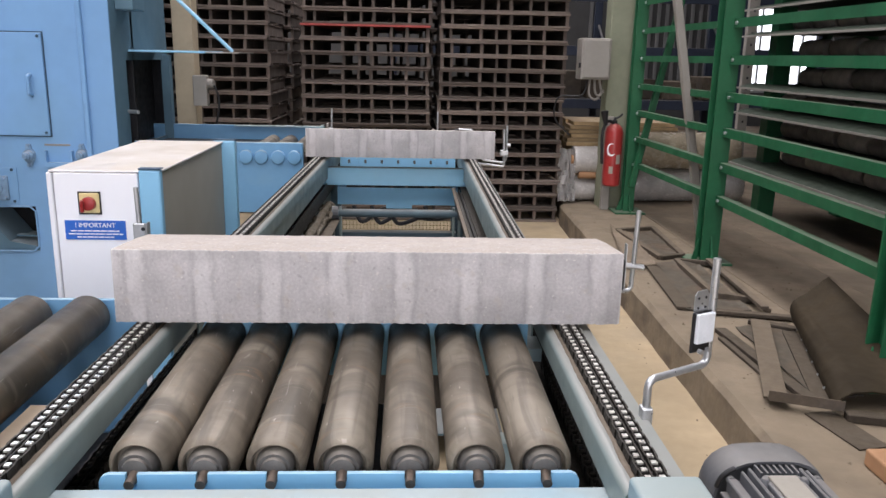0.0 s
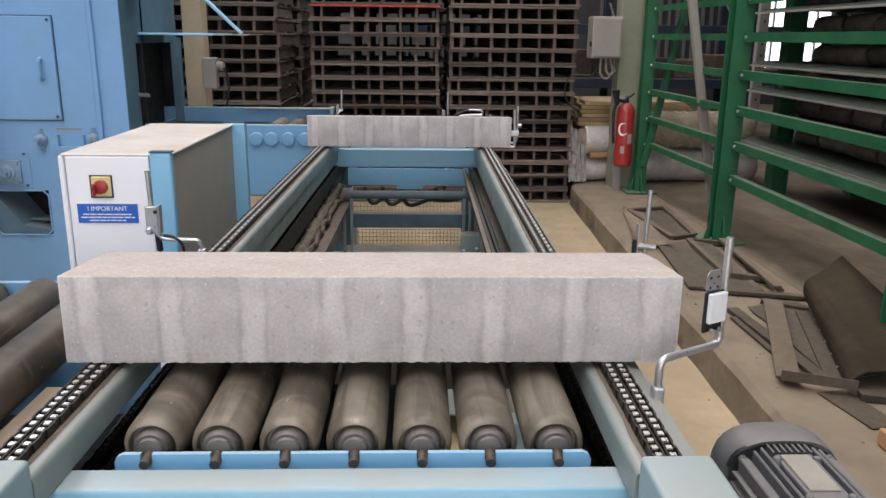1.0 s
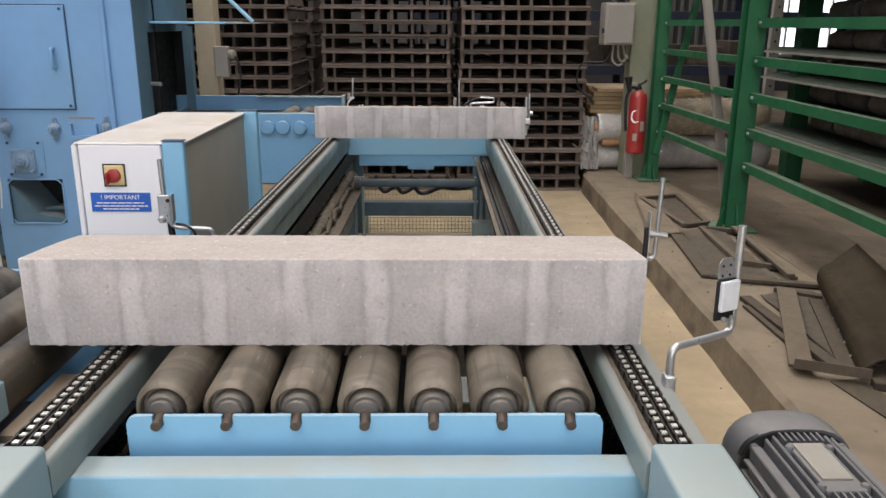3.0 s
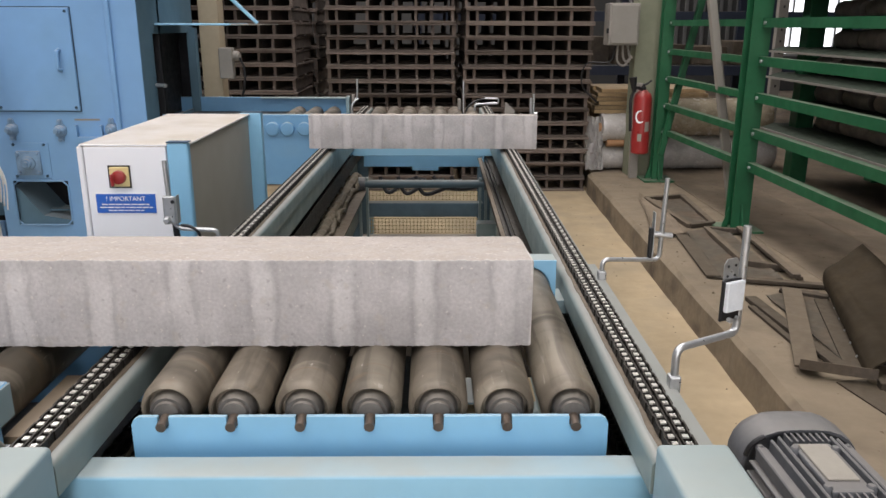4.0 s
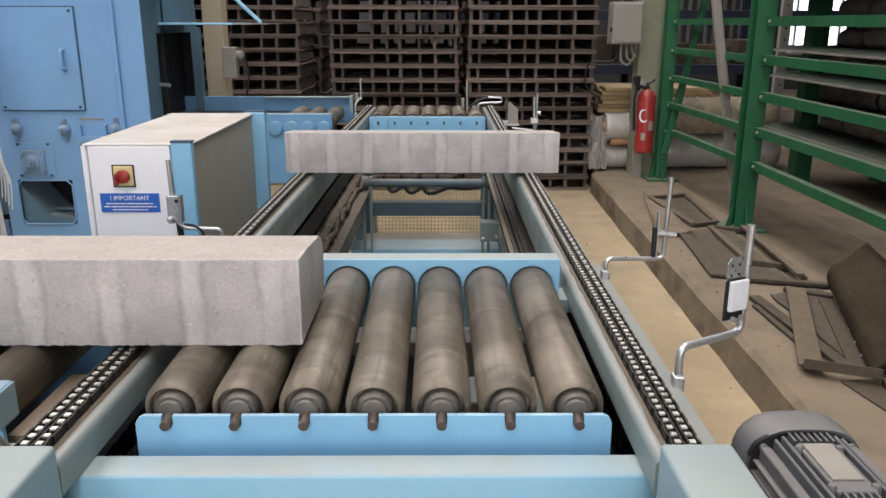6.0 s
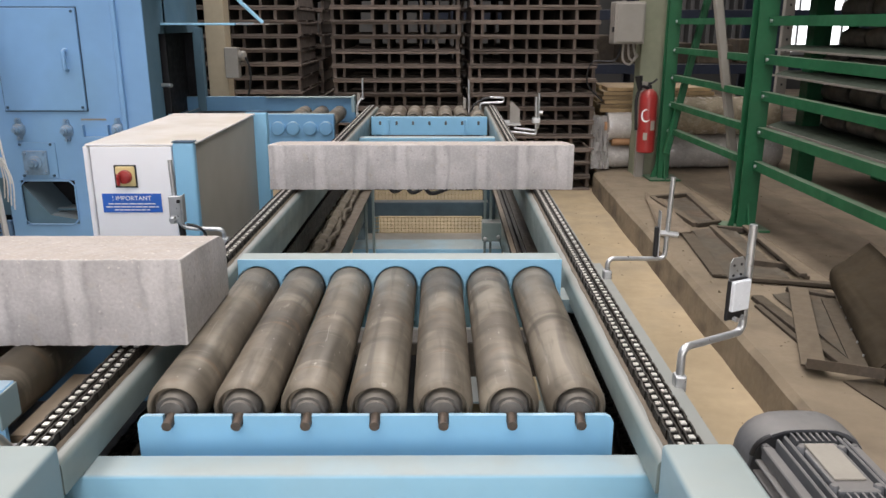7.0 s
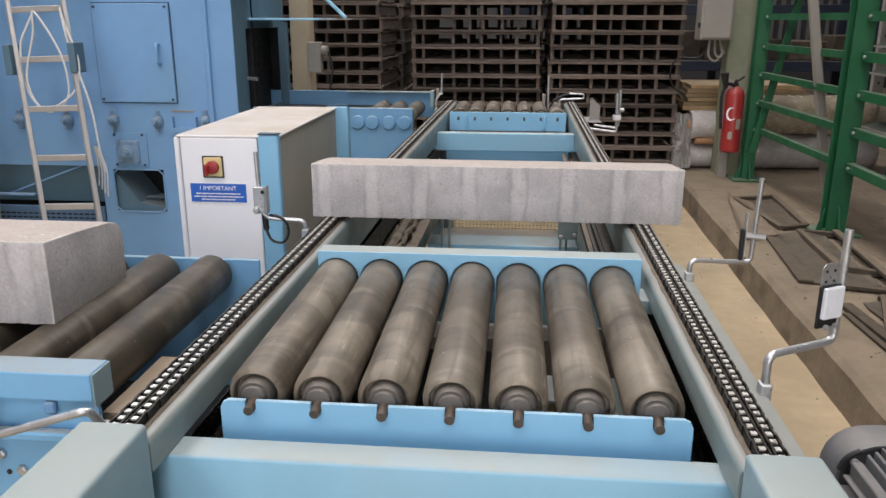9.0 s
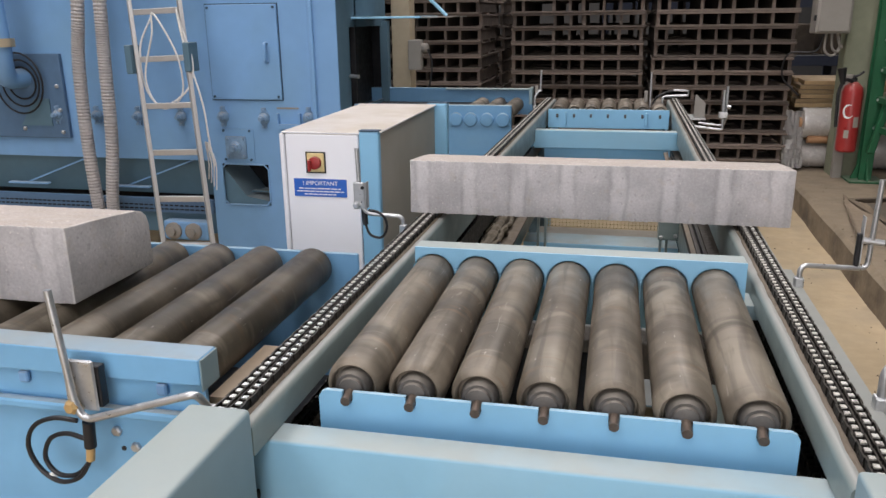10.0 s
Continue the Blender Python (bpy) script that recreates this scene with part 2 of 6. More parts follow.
def concrete_material():
    m = mat("cast_concrete", (0.465, 0.445, 0.447), 0.9, vary=0.12, scale=14, bump=0.32, bump_scale=90, dust=0.8, dust_colour=(0.39, 0.335, 0.285), stain=(0.33, 0.318, 0.316), stain_amount=0.8, stain_scale=8, own=True)
    nt = m.node_tree
    N, L = nt.nodes, nt.links
    b = N["Principled BSDF"]
    old = b.inputs["Base Color"].links[0].from_socket
    tc = N.new("ShaderNodeTexCoord").outputs["Object"]
    def span(sock, lo, hi, a_, z_):
        q = N.new("ShaderNodeMapRange")
        q.interpolation_type = "SMOOTHSTEP"
        q.inputs[1].default_value, q.inputs[2].default_value, q.inputs[3].default_value, q.inputs[4].default_value = lo, hi, a_, z_
        L.new(sock, q.inputs[0])
        return q.outputs[0]

    def times(u, v):
        q = N.new("ShaderNodeMath")
        q.operation = "MULTIPLY"
        L.new(u, q.inputs[0])
        L.new(v, q.inputs[1])
        return q.outputs[0]

    w = N.new("ShaderNodeTexWave")
    w.wave_type, w.bands_direction = "BANDS", "X"
    w.inputs["Scale"].default_value, w.inputs["Distortion"].default_value = 2.4, 0.7
    w.inputs["Detail"].default_value, w.inputs["Detail Scale"].default_value = 6.0, 7.0
    L.new(tc, w.inputs["Vector"])
    patch = N.new("ShaderNodeTexNoise")
    patch.inputs["Scale"].default_value, patch.inputs["Detail"].default_value = 11.0, 6.0
    L.new(tc, patch.inputs["Vector"])
    broken = span(patch.outputs["Fac"], 0.36, 0.58, 0.25, 1.0)
    pale = times(span(w.outputs["Fac"], 0.80, 0.97, 0.0, 0.55), broken)
    dark = times(times(span(w.outputs["Fac"], 0.55, 0.76, 0.0, 0.38), span(w.outputs["Fac"], 0.78, 0.86, 1.0, 0.0)), broken)
    geo = N.new("ShaderNodeNewGeometry")
    sep = N.new("ShaderNodeSeparateXYZ")
    L.new(geo.outputs["Normal"], sep.inputs[0])
    side = N.new("ShaderNodeMapRange")
    side.inputs[1].default_value, side.inputs[2].default_value, side.inputs[3].default_value, side.inputs[4].default_value = 0.3, 0.8, 1.0, 0.0
    L.new(sep.outputs[2], side.inputs[0])
    mul = N.new("ShaderNodeMath")
    mul.operation = "MULTIPLY"
    L.new(pale, mul.inputs[0])
    L.new(side.outputs[0], mul.inputs[1])
    shade = N.new("ShaderNodeMix")
    shade.data_type = "RGBA"
    L.new(times(dark, side.outputs[0]), shade.inputs[0])
    L.new(old, shade.inputs[6])
    shade.inputs[7].default_value = (0.27, 0.258, 0.26, 1)
    mix = N.new("ShaderNodeMix")
    mix.data_type = "RGBA"
    L.new(mul.outputs[0], mix.inputs[0])
    L.new(shade.outputs[2], mix.inputs[6])
    mix.inputs[7].default_value = (0.60, 0.58, 0.58, 1)
    arris = span(geo.outputs["Pointiness"], 0.53, 0.58, 0.0, 0.8)
    chip = N.new("ShaderNodeMix")
    chip.data_type = "RGBA"
    L.new(times(arris, broken), chip.inputs[0])
    L.new(mix.outputs[2], chip.inputs[6])
    chip.inputs[7].default_value = (0.66, 0.64, 0.62, 1)
    # small dark pits and pale grit
    v = N.new("ShaderNodeTexNoise")
    v.inputs["Scale"].default_value, v.inputs["Detail"].default_value = 170.0, 2.0
    L.new(tc, v.inputs["Vector"])
    r2 = N.new("ShaderNodeMapRange")
    r2.inputs[1].default_value, r2.inputs[2].default_value, r2.inputs[3].default_value, r2.inputs[4].default_value = 0.38, 0.62, 0.945, 1.05
    L.new(v.outputs["Fac"], r2.inputs[0])
    hsv = N.new("ShaderNodeHueSaturation")
    L.new(r2.outputs[0], hsv.inputs["Value"])
    L.new(chip.outputs[2], hsv.inputs["Color"])
    grit = hsv.outputs[0]
    for size, lo, hi, amount, tone in ((75.0, 0.62, 0.72, 0.4, (0.24, 0.225, 0.225)), (120.0, 0.64, 0.72, 0.45, (0.70, 0.65, 0.60)), (33.0, 0.60, 0.70, 0.3, (0.42, 0.37, 0.31))):
        g = N.new("ShaderNodeTexNoise")
        g.inputs["Scale"].default_value, g.inputs["Detail"].default_value = size, 2.0
        L.new(tc, g.inputs["Vector"])
        gm = N.new("ShaderNodeMix")
        gm.data_type = "RGBA"
        L.new(span(g.outputs["Fac"], lo, hi, 0.0, amount), gm.inputs[0])
        L.new(grit, gm.inputs[6])
        gm.inputs[7].default_value = (*tone, 1)
        grit = gm.outputs[2]
    L.new(grit, b.inputs["Base Color"])
    return m


CONCRETE = concrete_material()

# ---- building helpers ----
ORIGIN = {}


def thing(name, at, label, category, group="", kind=""):
    ob = new(name)
    ob.empty_display_size = 0.05
    ob.location = at
    ORIGIN[ob] = Vector(at)
    return tagged(ob, label, category, group, kind)


def part(name, bm, material, parent=None, label="", at=None, smooth=False):
    """One mesh, built in world coordinates (or round `at`), under a thing or a part."""
    base = Vector((0, 0, 0)) if at is None else Vector(at)
    if at is None and parent is not None:
        base = ORIGIN[parent]
        bmesh.ops.translate(bm, vec=-base, verts=bm.verts)
    me = bpy.data.meshes.new(name)
    bm.normal_update()
    bm.to_mesh(me)
    bm.free()
    for m in material if isinstance(material, (list, tuple)) else [material]:
        me.materials.append(m)
    if smooth:
        for p in me.polygons:
            p.use_smooth = True
        me.set_sharp_from_angle(angle=radians(38))
    ob = new(name, me)
    if parent is not None:
        ob.parent = parent
        ob.location = base - ORIGIN[parent]
    else:
        ob.location = base
    ORIGIN[ob] = base
    return tagged(ob, label)


def solo(name, bm, material, label, category, group="", kind="", smooth=False, at=None):
    """A thing that is one mesh; its origin is set at the middle of its base."""
    if at is None:
        lo = [min(v.co[i] for v in bm.verts) for i in range(3)]
        hi = [max(v.co[i] for v in bm.verts) for i in range(3)]
        at = ((lo[0] + hi[0]) / 2, (lo[1] + hi[1]) / 2, lo[2])
        bmesh.ops.translate(bm, vec=-Vector(at), verts=bm.verts)
    ob = part(name, bm, material, None, label, at, smooth)
    return tagged(ob, label, category, group, kind)


def box(bm, x0, x1, y0, y1, z0, z1, bevel=0.0, m=None, seg=2, mi=0):
    r = bmesh.ops.create_cube(bm, size=1)
    vs = r["verts"]
    for v in vs:
        v.co = Vector(((x0 + x1) / 2 + v.co.x * (x1 - x0), (y0 + y1) / 2 + v.co.y * (y1 - y0), (z0 + z1) / 2 + v.co.z * (z1 - z0)))
    fs = {f for v in vs for f in v.link_faces}
    for f in fs:
        f.material_index = mi
    if bevel:
        es = list({e for v in vs for e in v.link_edges})
        r = bmesh.ops.bevel(bm, geom=es, offset=bevel, segments=seg, affect="EDGES", profile=0.5)
        vs = list({v for f in r["faces"] for v in f.verts} | {v for v in vs if v.is_valid})
    if m is not None:
        bmesh.ops.transform(bm, matrix=m, verts=vs)
    return bm


def B(*a, **k):
    return box(bmesh.new(), *a, **k)


def cyl(bm, p0, p1, r, seg=16, r2=None, mi=0, cap=True):
    p0, p1 = Vector(p0), Vector(p1)
    d = p1 - p0
    m = Matrix.Translation((p0 + p1) / 2) @ d.to_track_quat("Z", "Y").to_matrix().to_4x4()
    res = bmesh.ops.create_cone(bm, cap_ends=cap, segments=seg, radius1=r, radius2=r if r2 is None else r2, depth=d.length, matrix=m)
    if mi:
        for f in {f for v in res["verts"] for f in v.link_faces}:
            f.material_index = mi
    return bm


def C(*a, **k):
    return cyl(bmesh.new(), *a, **k)


def lathe(profile, centre, axis, seg=28, bm=None):
    """Surface of revolution: profile rows of (distance along axis, radius)."""
    bm = bmesh.new() if bm is None else bm
    q = Vector(axis).to_track_quat("Z", "Y").to_matrix()
    rings = []
    for h, r in profile:
        rings.append([bm.verts.new(Vector(centre) + q @ Vector((r * math.cos(2 * math.pi * i / seg), r * math.sin(2 * math.pi * i / seg), h))) for i in range(seg)])
    for a, c in zip(rings, rings[1:]):
        for i in range(seg):
            bm.faces.new((a[i], a[(i + 1) % seg], c[(i + 1) % seg], c[i]))
    bm.faces.new(rings[0][::-1])
    bm.faces.new(rings[-1])
    return bm


def smooth_path(pts, steps=6):
    """Catmull-Rom curve through the points."""
    P = [Vector(p) for p in pts]
    P = [2 * P[0] - P[1]] + P + [2 * P[-1] - P[-2]]
    out = []
    for i in range(1, len(P) - 2):
        for s in range(steps):
            t = s / steps
            a, b, c, d = P[i - 1], P[i], P[i + 1], P[i + 2]
            out.append(0.5 * ((2 * b) + (c - a) * t + (2 * a - 5 * b + 4 * c - d) * t * t + (3 * b - a - 3 * c + d) * t ** 3))
    return out + [P[-2]]


def rounded_path(pts, r, steps=5):
    """Straight runs with bends of radius about r at the corners."""
    P = [Vector(p) for p in pts]
    out = [P[0]]
    for a, b, c in zip(P, P[1:], P[2:]):
        d0, d1 = (a - b).normalized(), (c - b).normalized()
        for s in range(steps + 1):
            t = s / steps
            out.append((1 - t) ** 2 * (b + d0 * r) + 2 * t * (1 - t) * b + t * t * (b + d1 * r))
    return out + [P[-1]]


def tube(pts, r, seg=10, bm=None, radii=None):
    bm = bmesh.new() if bm is None else bm
    P = [Vector(p) for p in pts]
    up = Vector((0.123, 0.077, 1)).normalized()
    rings = []
    for i, p in enumerate(P):
        d = (P[min(i + 1, len(P) - 1)] - P[max(i - 1, 0)]).normalized()
        s = d.cross(up)
        if s.length < 0.05:
            s = d.cross(Vector((1, 0, 0)))
        s.normalize()
        u = s.cross(d).normalized()
        up = u
        rr = r if radii is None else radii[i]
        rings.append([bm.verts.new(p + (s * math.cos(2 * math.pi * k / seg) + u * math.sin(2 * math.pi * k / seg)) * rr) for k in range(seg)])
    for a, c in zip(rings, rings[1:]):
        for i in range(seg):
            bm.faces.new((a[i], a[(i + 1) % seg], c[(i + 1) % seg], c[i]))
    bm.faces.new(rings[0][::-1])
    bm.faces.new(rings[-1])
    bmesh.ops.recalc_face_normals(bm, faces=bm.faces)
    return bm


def prism(outline, y0, y1, axis="y", bm=None, bevel=0.0):
    """Extrude a flat outline of (a, b) rows: along y with (x, z), along x with (y, z), along z with (x, y)."""
    bm = bmesh.new() if bm is None else bm
    put = {"y": lambda a, b, t: (a, t, b), "x": lambda a, b, t: (t, a, b), "z": lambda a, b, t: (a, b, t)}[axis]
    lo = [bm.verts.new(put(a, b, y0)) for a, b in outline]
    hi = [bm.verts.new(put(a, b, y1)) for a, b in outline]
    n = len(outline)
    fs = [bm.faces.new(lo), bm.faces.new(hi[::-1])]
    fs += [bm.faces.new((lo[i], hi[i], hi[(i + 1) % n], lo[(i + 1) % n])) for i in range(n)]
    bmesh.ops.recalc_face_normals(bm, faces=fs)
    if bevel:
        bmesh.ops.bevel(bm, geom=list({e for f in fs for e in f.edges}), offset=bevel, segments=1, affect="EDGES")
    return bm


def lettering(words, size, m, material, parent, name="lettering"):
    cu = bpy.data.curves.new(name, "FONT")
    cu.body, cu.size, cu.align_x, cu.extrude = words, size, "CENTER", 0.0006
    tmp = new(name, cu)
    me = bpy.data.meshes.new_from_object(tmp.evaluated_get(bpy.context.evaluated_depsgraph_get()))
    bpy.data.objects.remove(tmp)
    bpy.data.curves.remove(cu)
    bm = bmesh.new()
    bm.from_mesh(me)
    bpy.data.meshes.remove(me)
    bmesh.ops.transform(bm, matrix=m, verts=bm.verts)
    return part(name, bm, material, parent)


# ---- the hall ----
solo("floor", B(-9, 14, -8, 16, -0.2, 0.0), FLOOR, "sandy worn concrete hall floor", "floor", kind="structure")


def plinth_x(y):
    return 1.262 + (y - 2.7) * 0.0275


bm = bmesh.new()
rng = random.Random(4)
ys = [-8 + 0.22 * i for i in range(68)] + [6.85]
edge = []
for y in ys:
    x = plinth_x(y)
    edge.append((x + rng.uniform(-0.004, 0.004), x + 0.012 + rng.uniform(0, 0.016), y))
lo = [bm.verts.new((a, y, 0.0)) for a, b, y in edge]
mid = [bm.verts.new((a + 0.004, y, 0.155)) for a, b, y in edge]
hi = [bm.verts.new((b + 0.012, y, 0.178)) for a, b, y in edge]
far = [bm.verts.new((2.010, y, 0.18)) for a, b, y in edge]
for p, q in ((lo, mid), (mid, hi), (hi, far)):
    for i in range(len(ys) - 1):
        bm.faces.new((p[i], p[i + 1], q[i + 1], q[i]))
bm.faces.new([lo[-1], bm.verts.new((2.010, 6.85, 0.0)), far[-1], hi[-1], mid[-1]])
bmesh.ops.recalc_face_normals(bm, faces=bm.faces)
solo("plinth", bm, PLINTH, "dirty concrete plinth edge beside the conveyor", "plinth", kind="structure")
SLABS = [(2.020, 2.62), (2.625, 5.2), (5.205, 13.9)]
for x0, x1 in SLABS:
    solo("floor_slab", B(x0, x1, -8, 15.9, 0.0, 0.18, bevel=0.004, seg=1), SLAB, "dusty grey raised concrete slab", "slab", kind="structure")
solo("floor_slab", B(1.42, 2.016, 6.86, 15.9, 0.0, 0.176), SLAB, "dusty grey raised concrete slab", "slab", kind="structure")

# walls, unseen roof with assumed skylights, assumed gate behind camera, windows at far side
wn = thing("wall_north", (2, 16, 0), "dark clad far hall wall with window openings", "wall", kind="structure")
WINDOWS = [(6.85, 7.45, 0.85, 2.9), (7.72, 8.35, 0.95, 2.5)]
x = -9.0
n = 0
for x0, x1, z0, z1 in WINDOWS:
    part("wall_panel", B(x, x0, 16, 16.2, 0, 7), WALL, wn)
    part("wall_panel", B(x0, x1, 16, 16.2, 0, z0), WALL, wn)
    part("wall_panel", B(x0, x1, 16, 16.2, z1, 7), WALL, wn)
    x = x1
part("wall_panel", B(x, 14, 16, 16.2, 0, 7), WALL, wn)
for k in range(18):
    part("cladding_rib", B(3.6 + 0.17 * k, 3.67 + 0.17 * k, 15.95, 15.997, 0.9, 6.9, bevel=0.008, seg=1), ROOF, wn, "grey cladding rib")
glow = bpy.data.materials.new("overcast_daylight")
glow.use_nodes = True
glow.node_tree.nodes["Principled BSDF"].inputs["Base Color"].default_value = (0.8, 0.8, 0.8, 1)
glow.node_tree.nodes["Principled BSDF"].inputs["Emission Color"].default_value = (0.93, 0.96, 1.0, 1)
glow.node_tree.nodes["Principled BSDF"].inputs["Emission Strength"].default_value = 2.6
solo("backdrop", B(-9, 14, 17.0, 17.05, 0, 7), glow, "bright overcast sky outside the windows", "sky", kind="structure")
for x0, x1, z0, z1 in WINDOWS:
    bm = bmesh.new()
    for a, b, c, d in ((x0, x0 + 0.05, z0, z1), (x1 - 0.05, x1, z0, z1), (x0 + 0.05, x1 - 0.05, z0, z0 + 0.05), (x0 + 0.05, x1 - 0.05, z1 - 0.05, z1), ((x0 + x1) / 2 - 0.02, (x0 + x1) / 2 + 0.02, z0 + 0.05, z1 - 0.05)):
        box(bm, a, b, 16.05, 16.12, c, d)
    n += 1
    solo("window_%d" % n, bm, STEEL, "steel window frame in the far wall", "window", kind="structure")
solo("wall_west", B(-9.2, -9, -8, 16.2, 0, 7), WALL, "clad side wall of the hall", "wall", kind="structure")
solo("wall_east", B(14, 14.2, -8, 16.2, 0, 7), WALL, "clad side wall of the hall", "wall", kind="structure")
bm = bmesh.new()
box(bm, -9.2, -3, -8.2, -8, 0, 7)
box(bm, 4, 14.2, -8.2, -8, 0, 7)
box(bm, -3, 4, -8.2, -8, 5, 7)
solo("wall_south", bm, WALL, "unseen clad hall wall with an assumed open gate", "wall", kind="structure")
bm = bmesh.new()
xs = [-9.2] + [v for sx, w in SKYLIGHTS for v in (sx - w / 2, sx + w / 2)] + [14.2]
for a, b in zip(xs[::2], xs[1::2]):
    box(bm, a, b, -8.2, 16.2, 7, 7.15)
for sx, w in SKYLIGHTS:
    box(bm, sx - w / 2, sx + w / 2, -8.2, -6, 7, 7.15)
    box(bm, sx - w / 2, sx + w / 2, 13.8, 16.2, 7, 7.15)
solo("ceiling", bm, ROOF, "unseen sheet roof with assumed skylight strips", "ceiling", kind="structure")

# ---- chain conveyor ----
CHAINS = (0.3255, -0.523)  # middle of each chain at the near end
RUN = (0.006, 0.0188)      # sideways run of each chain per metre, away from the near end
ZC = 0.926                 # top of the chains
PITCH = 0.01905
conv = thing("chain_conveyor", (-0.099, 2.9, 0), "blue steel chain conveyor frame with pale worn rails", "conveyor")
Y0, Y1 = 0.70, 5.28


def along(bm, run):
    """Lay a straight member along its chain."""
    for v in bm.verts:
        v.co.x += run * (v.co.y - 1.0)
    return bm


def profile(u_z, cx, s, y0, y1, run, bevel=0.0):
    """Long member from an outline in (way inwards from the chain, height)."""
    return along(prism([(cx - s * u, z) for u, z in u_z], y0, y1), run)


def strip(u0, u1, z0, z1):
    return [(u0, z0), (u1, z0), (u1, z1), (u0, z1)]


for cx, s, run in ((CHAINS[0], 1, RUN[0]), (CHAINS[1], -1, RUN[1])):
    hump = [(0.020, 0.862), (0.020, 0.9095), (0.026, 0.9115)] + [(0.0305 + 0.012 * math.sin(a), 0.900 + 0.012 * math.cos(a)) for a in [0.0, 0.3, 0.6, 0.9, 1.2, 1.57]] + [(0.0425, 0.862)]
    part("side_rail", profile(hump, cx, s, 0.8825, Y1, run), RAIL, conv, smooth=True)
    part("rail_web", profile(strip(0.034, 0.0385, 0.80, 0.8615), cx, s, 1.70, Y1, run), RAIL, conv)
    rng = random.Random(41 + s)
    bm = bmesh.new()
    prev = None
    y = 0.885
    while y < Y1:
        edge = 0.0285 + 0.0045 * noise.noise(Vector((y * 3.1, s, 0))) + 0.003 * noise.noise(Vector((y * 17, s, 5))) + rng.uniform(-0.0007, 0.0007)
        ring = [bm.verts.new((cx - s * u + run * (y - 1.0), y, z)) for u, z in ((0.0195, 0.9085), (0.0195, 0.9135), (edge - 0.004, 0.9128), (edge, 0.9108))]
        if prev:
            for k in range(3):
                bm.faces.new((prev[k], prev[k + 1], ring[k + 1], ring[k]))
        prev = ring
        y += 0.02
    bmesh.ops.recalc_face_normals(bm, faces=bm.faces)
    part("grime_strip", bm, RAIL_DIRT, conv, "uneven brown grime along the chain")
    part("chain_guide", profile(strip(-0.024, 0.019, 0.86, 0.9105), cx, s, Y0 + 0.16, Y1 - 0.12, run), BLACK_AND_SHADE, conv)
    part("outer_flange", profile(strip(-0.029, -0.0245, 0.80, 0.917), cx, s, Y0 + 0.16, Y1, run), RAIL, conv)
    if s > 0:
        part("outer_ledge", profile(strip(-0.050, -0.0295, 0.904, 0.910), cx, s, Y0 + 0.19, 1.74, run), RAIL, conv)
    part("return_rail", profile(strip(-0.026, 0.052 if s > 0 else 0.030, 0.745, 0.752), cx, s, 0.95, Y1, run), GREASE_SHADE, conv)
    if s > 0:
        part("track_plate", profile(strip(0.0525, 0.0855, 0.738, 0.745), cx, s, 1.75, 4.10, run), GREASE_SHADE, conv)
        part("track_lip", profile(strip(0.066, 0.069, 0.7455, 0.762), cx, s, 1.75, 4.10, run), BLACK_AND_SHADE, conv)
    if s > 0:
        part("return_guide", profile(strip(0.086, 0.091, 0.70, 0.774), cx, s, 1.75, 4.10, run), GREASE_SHADE, conv)
        part("return_flange", profile(strip(0.0915, 0.106, 0.762, 0.768), cx, s, 1.75, 4.10, run), RAIL_DIRT, conv, "dusty brown flange")
    else:
        part("return_guide", profile(strip(0.031, 0.035, 0.70, 0.774), cx, s, 1.75, Y1 - 0.65, run), GREASE_SHADE, conv)
        part("cable_shelf", profile(strip(0.001, 0.130, 0.628, 0.634), cx, s, 1.75, 4.25, run), RAIL_DIRT, conv, "dusty brown cable shelf")
    part("lower_beam", profile(strip(-0.035, 0.0, 0.28, 0.744), cx, s, 1.75, Y1, run), RAIL, conv)
    a, b = sorted((cx - s * 0.04, cx + s * 0.02))
    for y in (0.72, 2.2, 3.7, 5.1):
        part("leg", along(B(a, b, y, y + 0.08, 0.0, 0.80 if y < 1 else 0.28, bevel=0.006), run), PALE, conv)
    # cover over the near sprockets
    a, b = sorted((cx - s * 0.041, cx + s * 0.052))
    part("end_cover", B(a, b, 0.56, 0.882, 0.74, 0.937, bevel=0.007, seg=3), PALE, conv, smooth=True)
    for y in (0.80, 5.22):
        part("sprocket", along(C((cx - 0.018, y, 0.847), (cx + 0.018, y, 0.847), 0.058, 20), run), BLACK_CHAIN, conv)
XL, XR = CHAINS[1] + 0.041, CHAINS[0] - 0.041
part("front_beam", B(XL - 0.045, XR + 0.045, 0.930, 0.985, 0.72, 0.86, bevel=0.006, seg=3), BEAM, conv, smooth=True)
part("cross_beam", B(XL + 0.022, XR + 0.040, 4.165, 4.225, 0.765, 0.861, bevel=0.005), BEAM, conv)
# coloured dark for the shade below the lift rollers, not greasy
part("cross_beam", B(XL - 0.01, XR + 0.03, 1.86, 1.95, 0.56, 0.66, bevel=0.005), GREASE_SHADE, conv)
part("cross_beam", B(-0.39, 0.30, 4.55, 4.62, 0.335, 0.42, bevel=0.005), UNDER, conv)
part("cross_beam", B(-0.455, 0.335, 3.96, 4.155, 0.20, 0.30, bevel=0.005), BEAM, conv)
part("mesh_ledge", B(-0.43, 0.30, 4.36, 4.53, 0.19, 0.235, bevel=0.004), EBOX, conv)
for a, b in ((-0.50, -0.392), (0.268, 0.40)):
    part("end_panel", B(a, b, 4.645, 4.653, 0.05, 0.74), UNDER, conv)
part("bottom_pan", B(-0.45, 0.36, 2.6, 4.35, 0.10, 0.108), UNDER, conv)
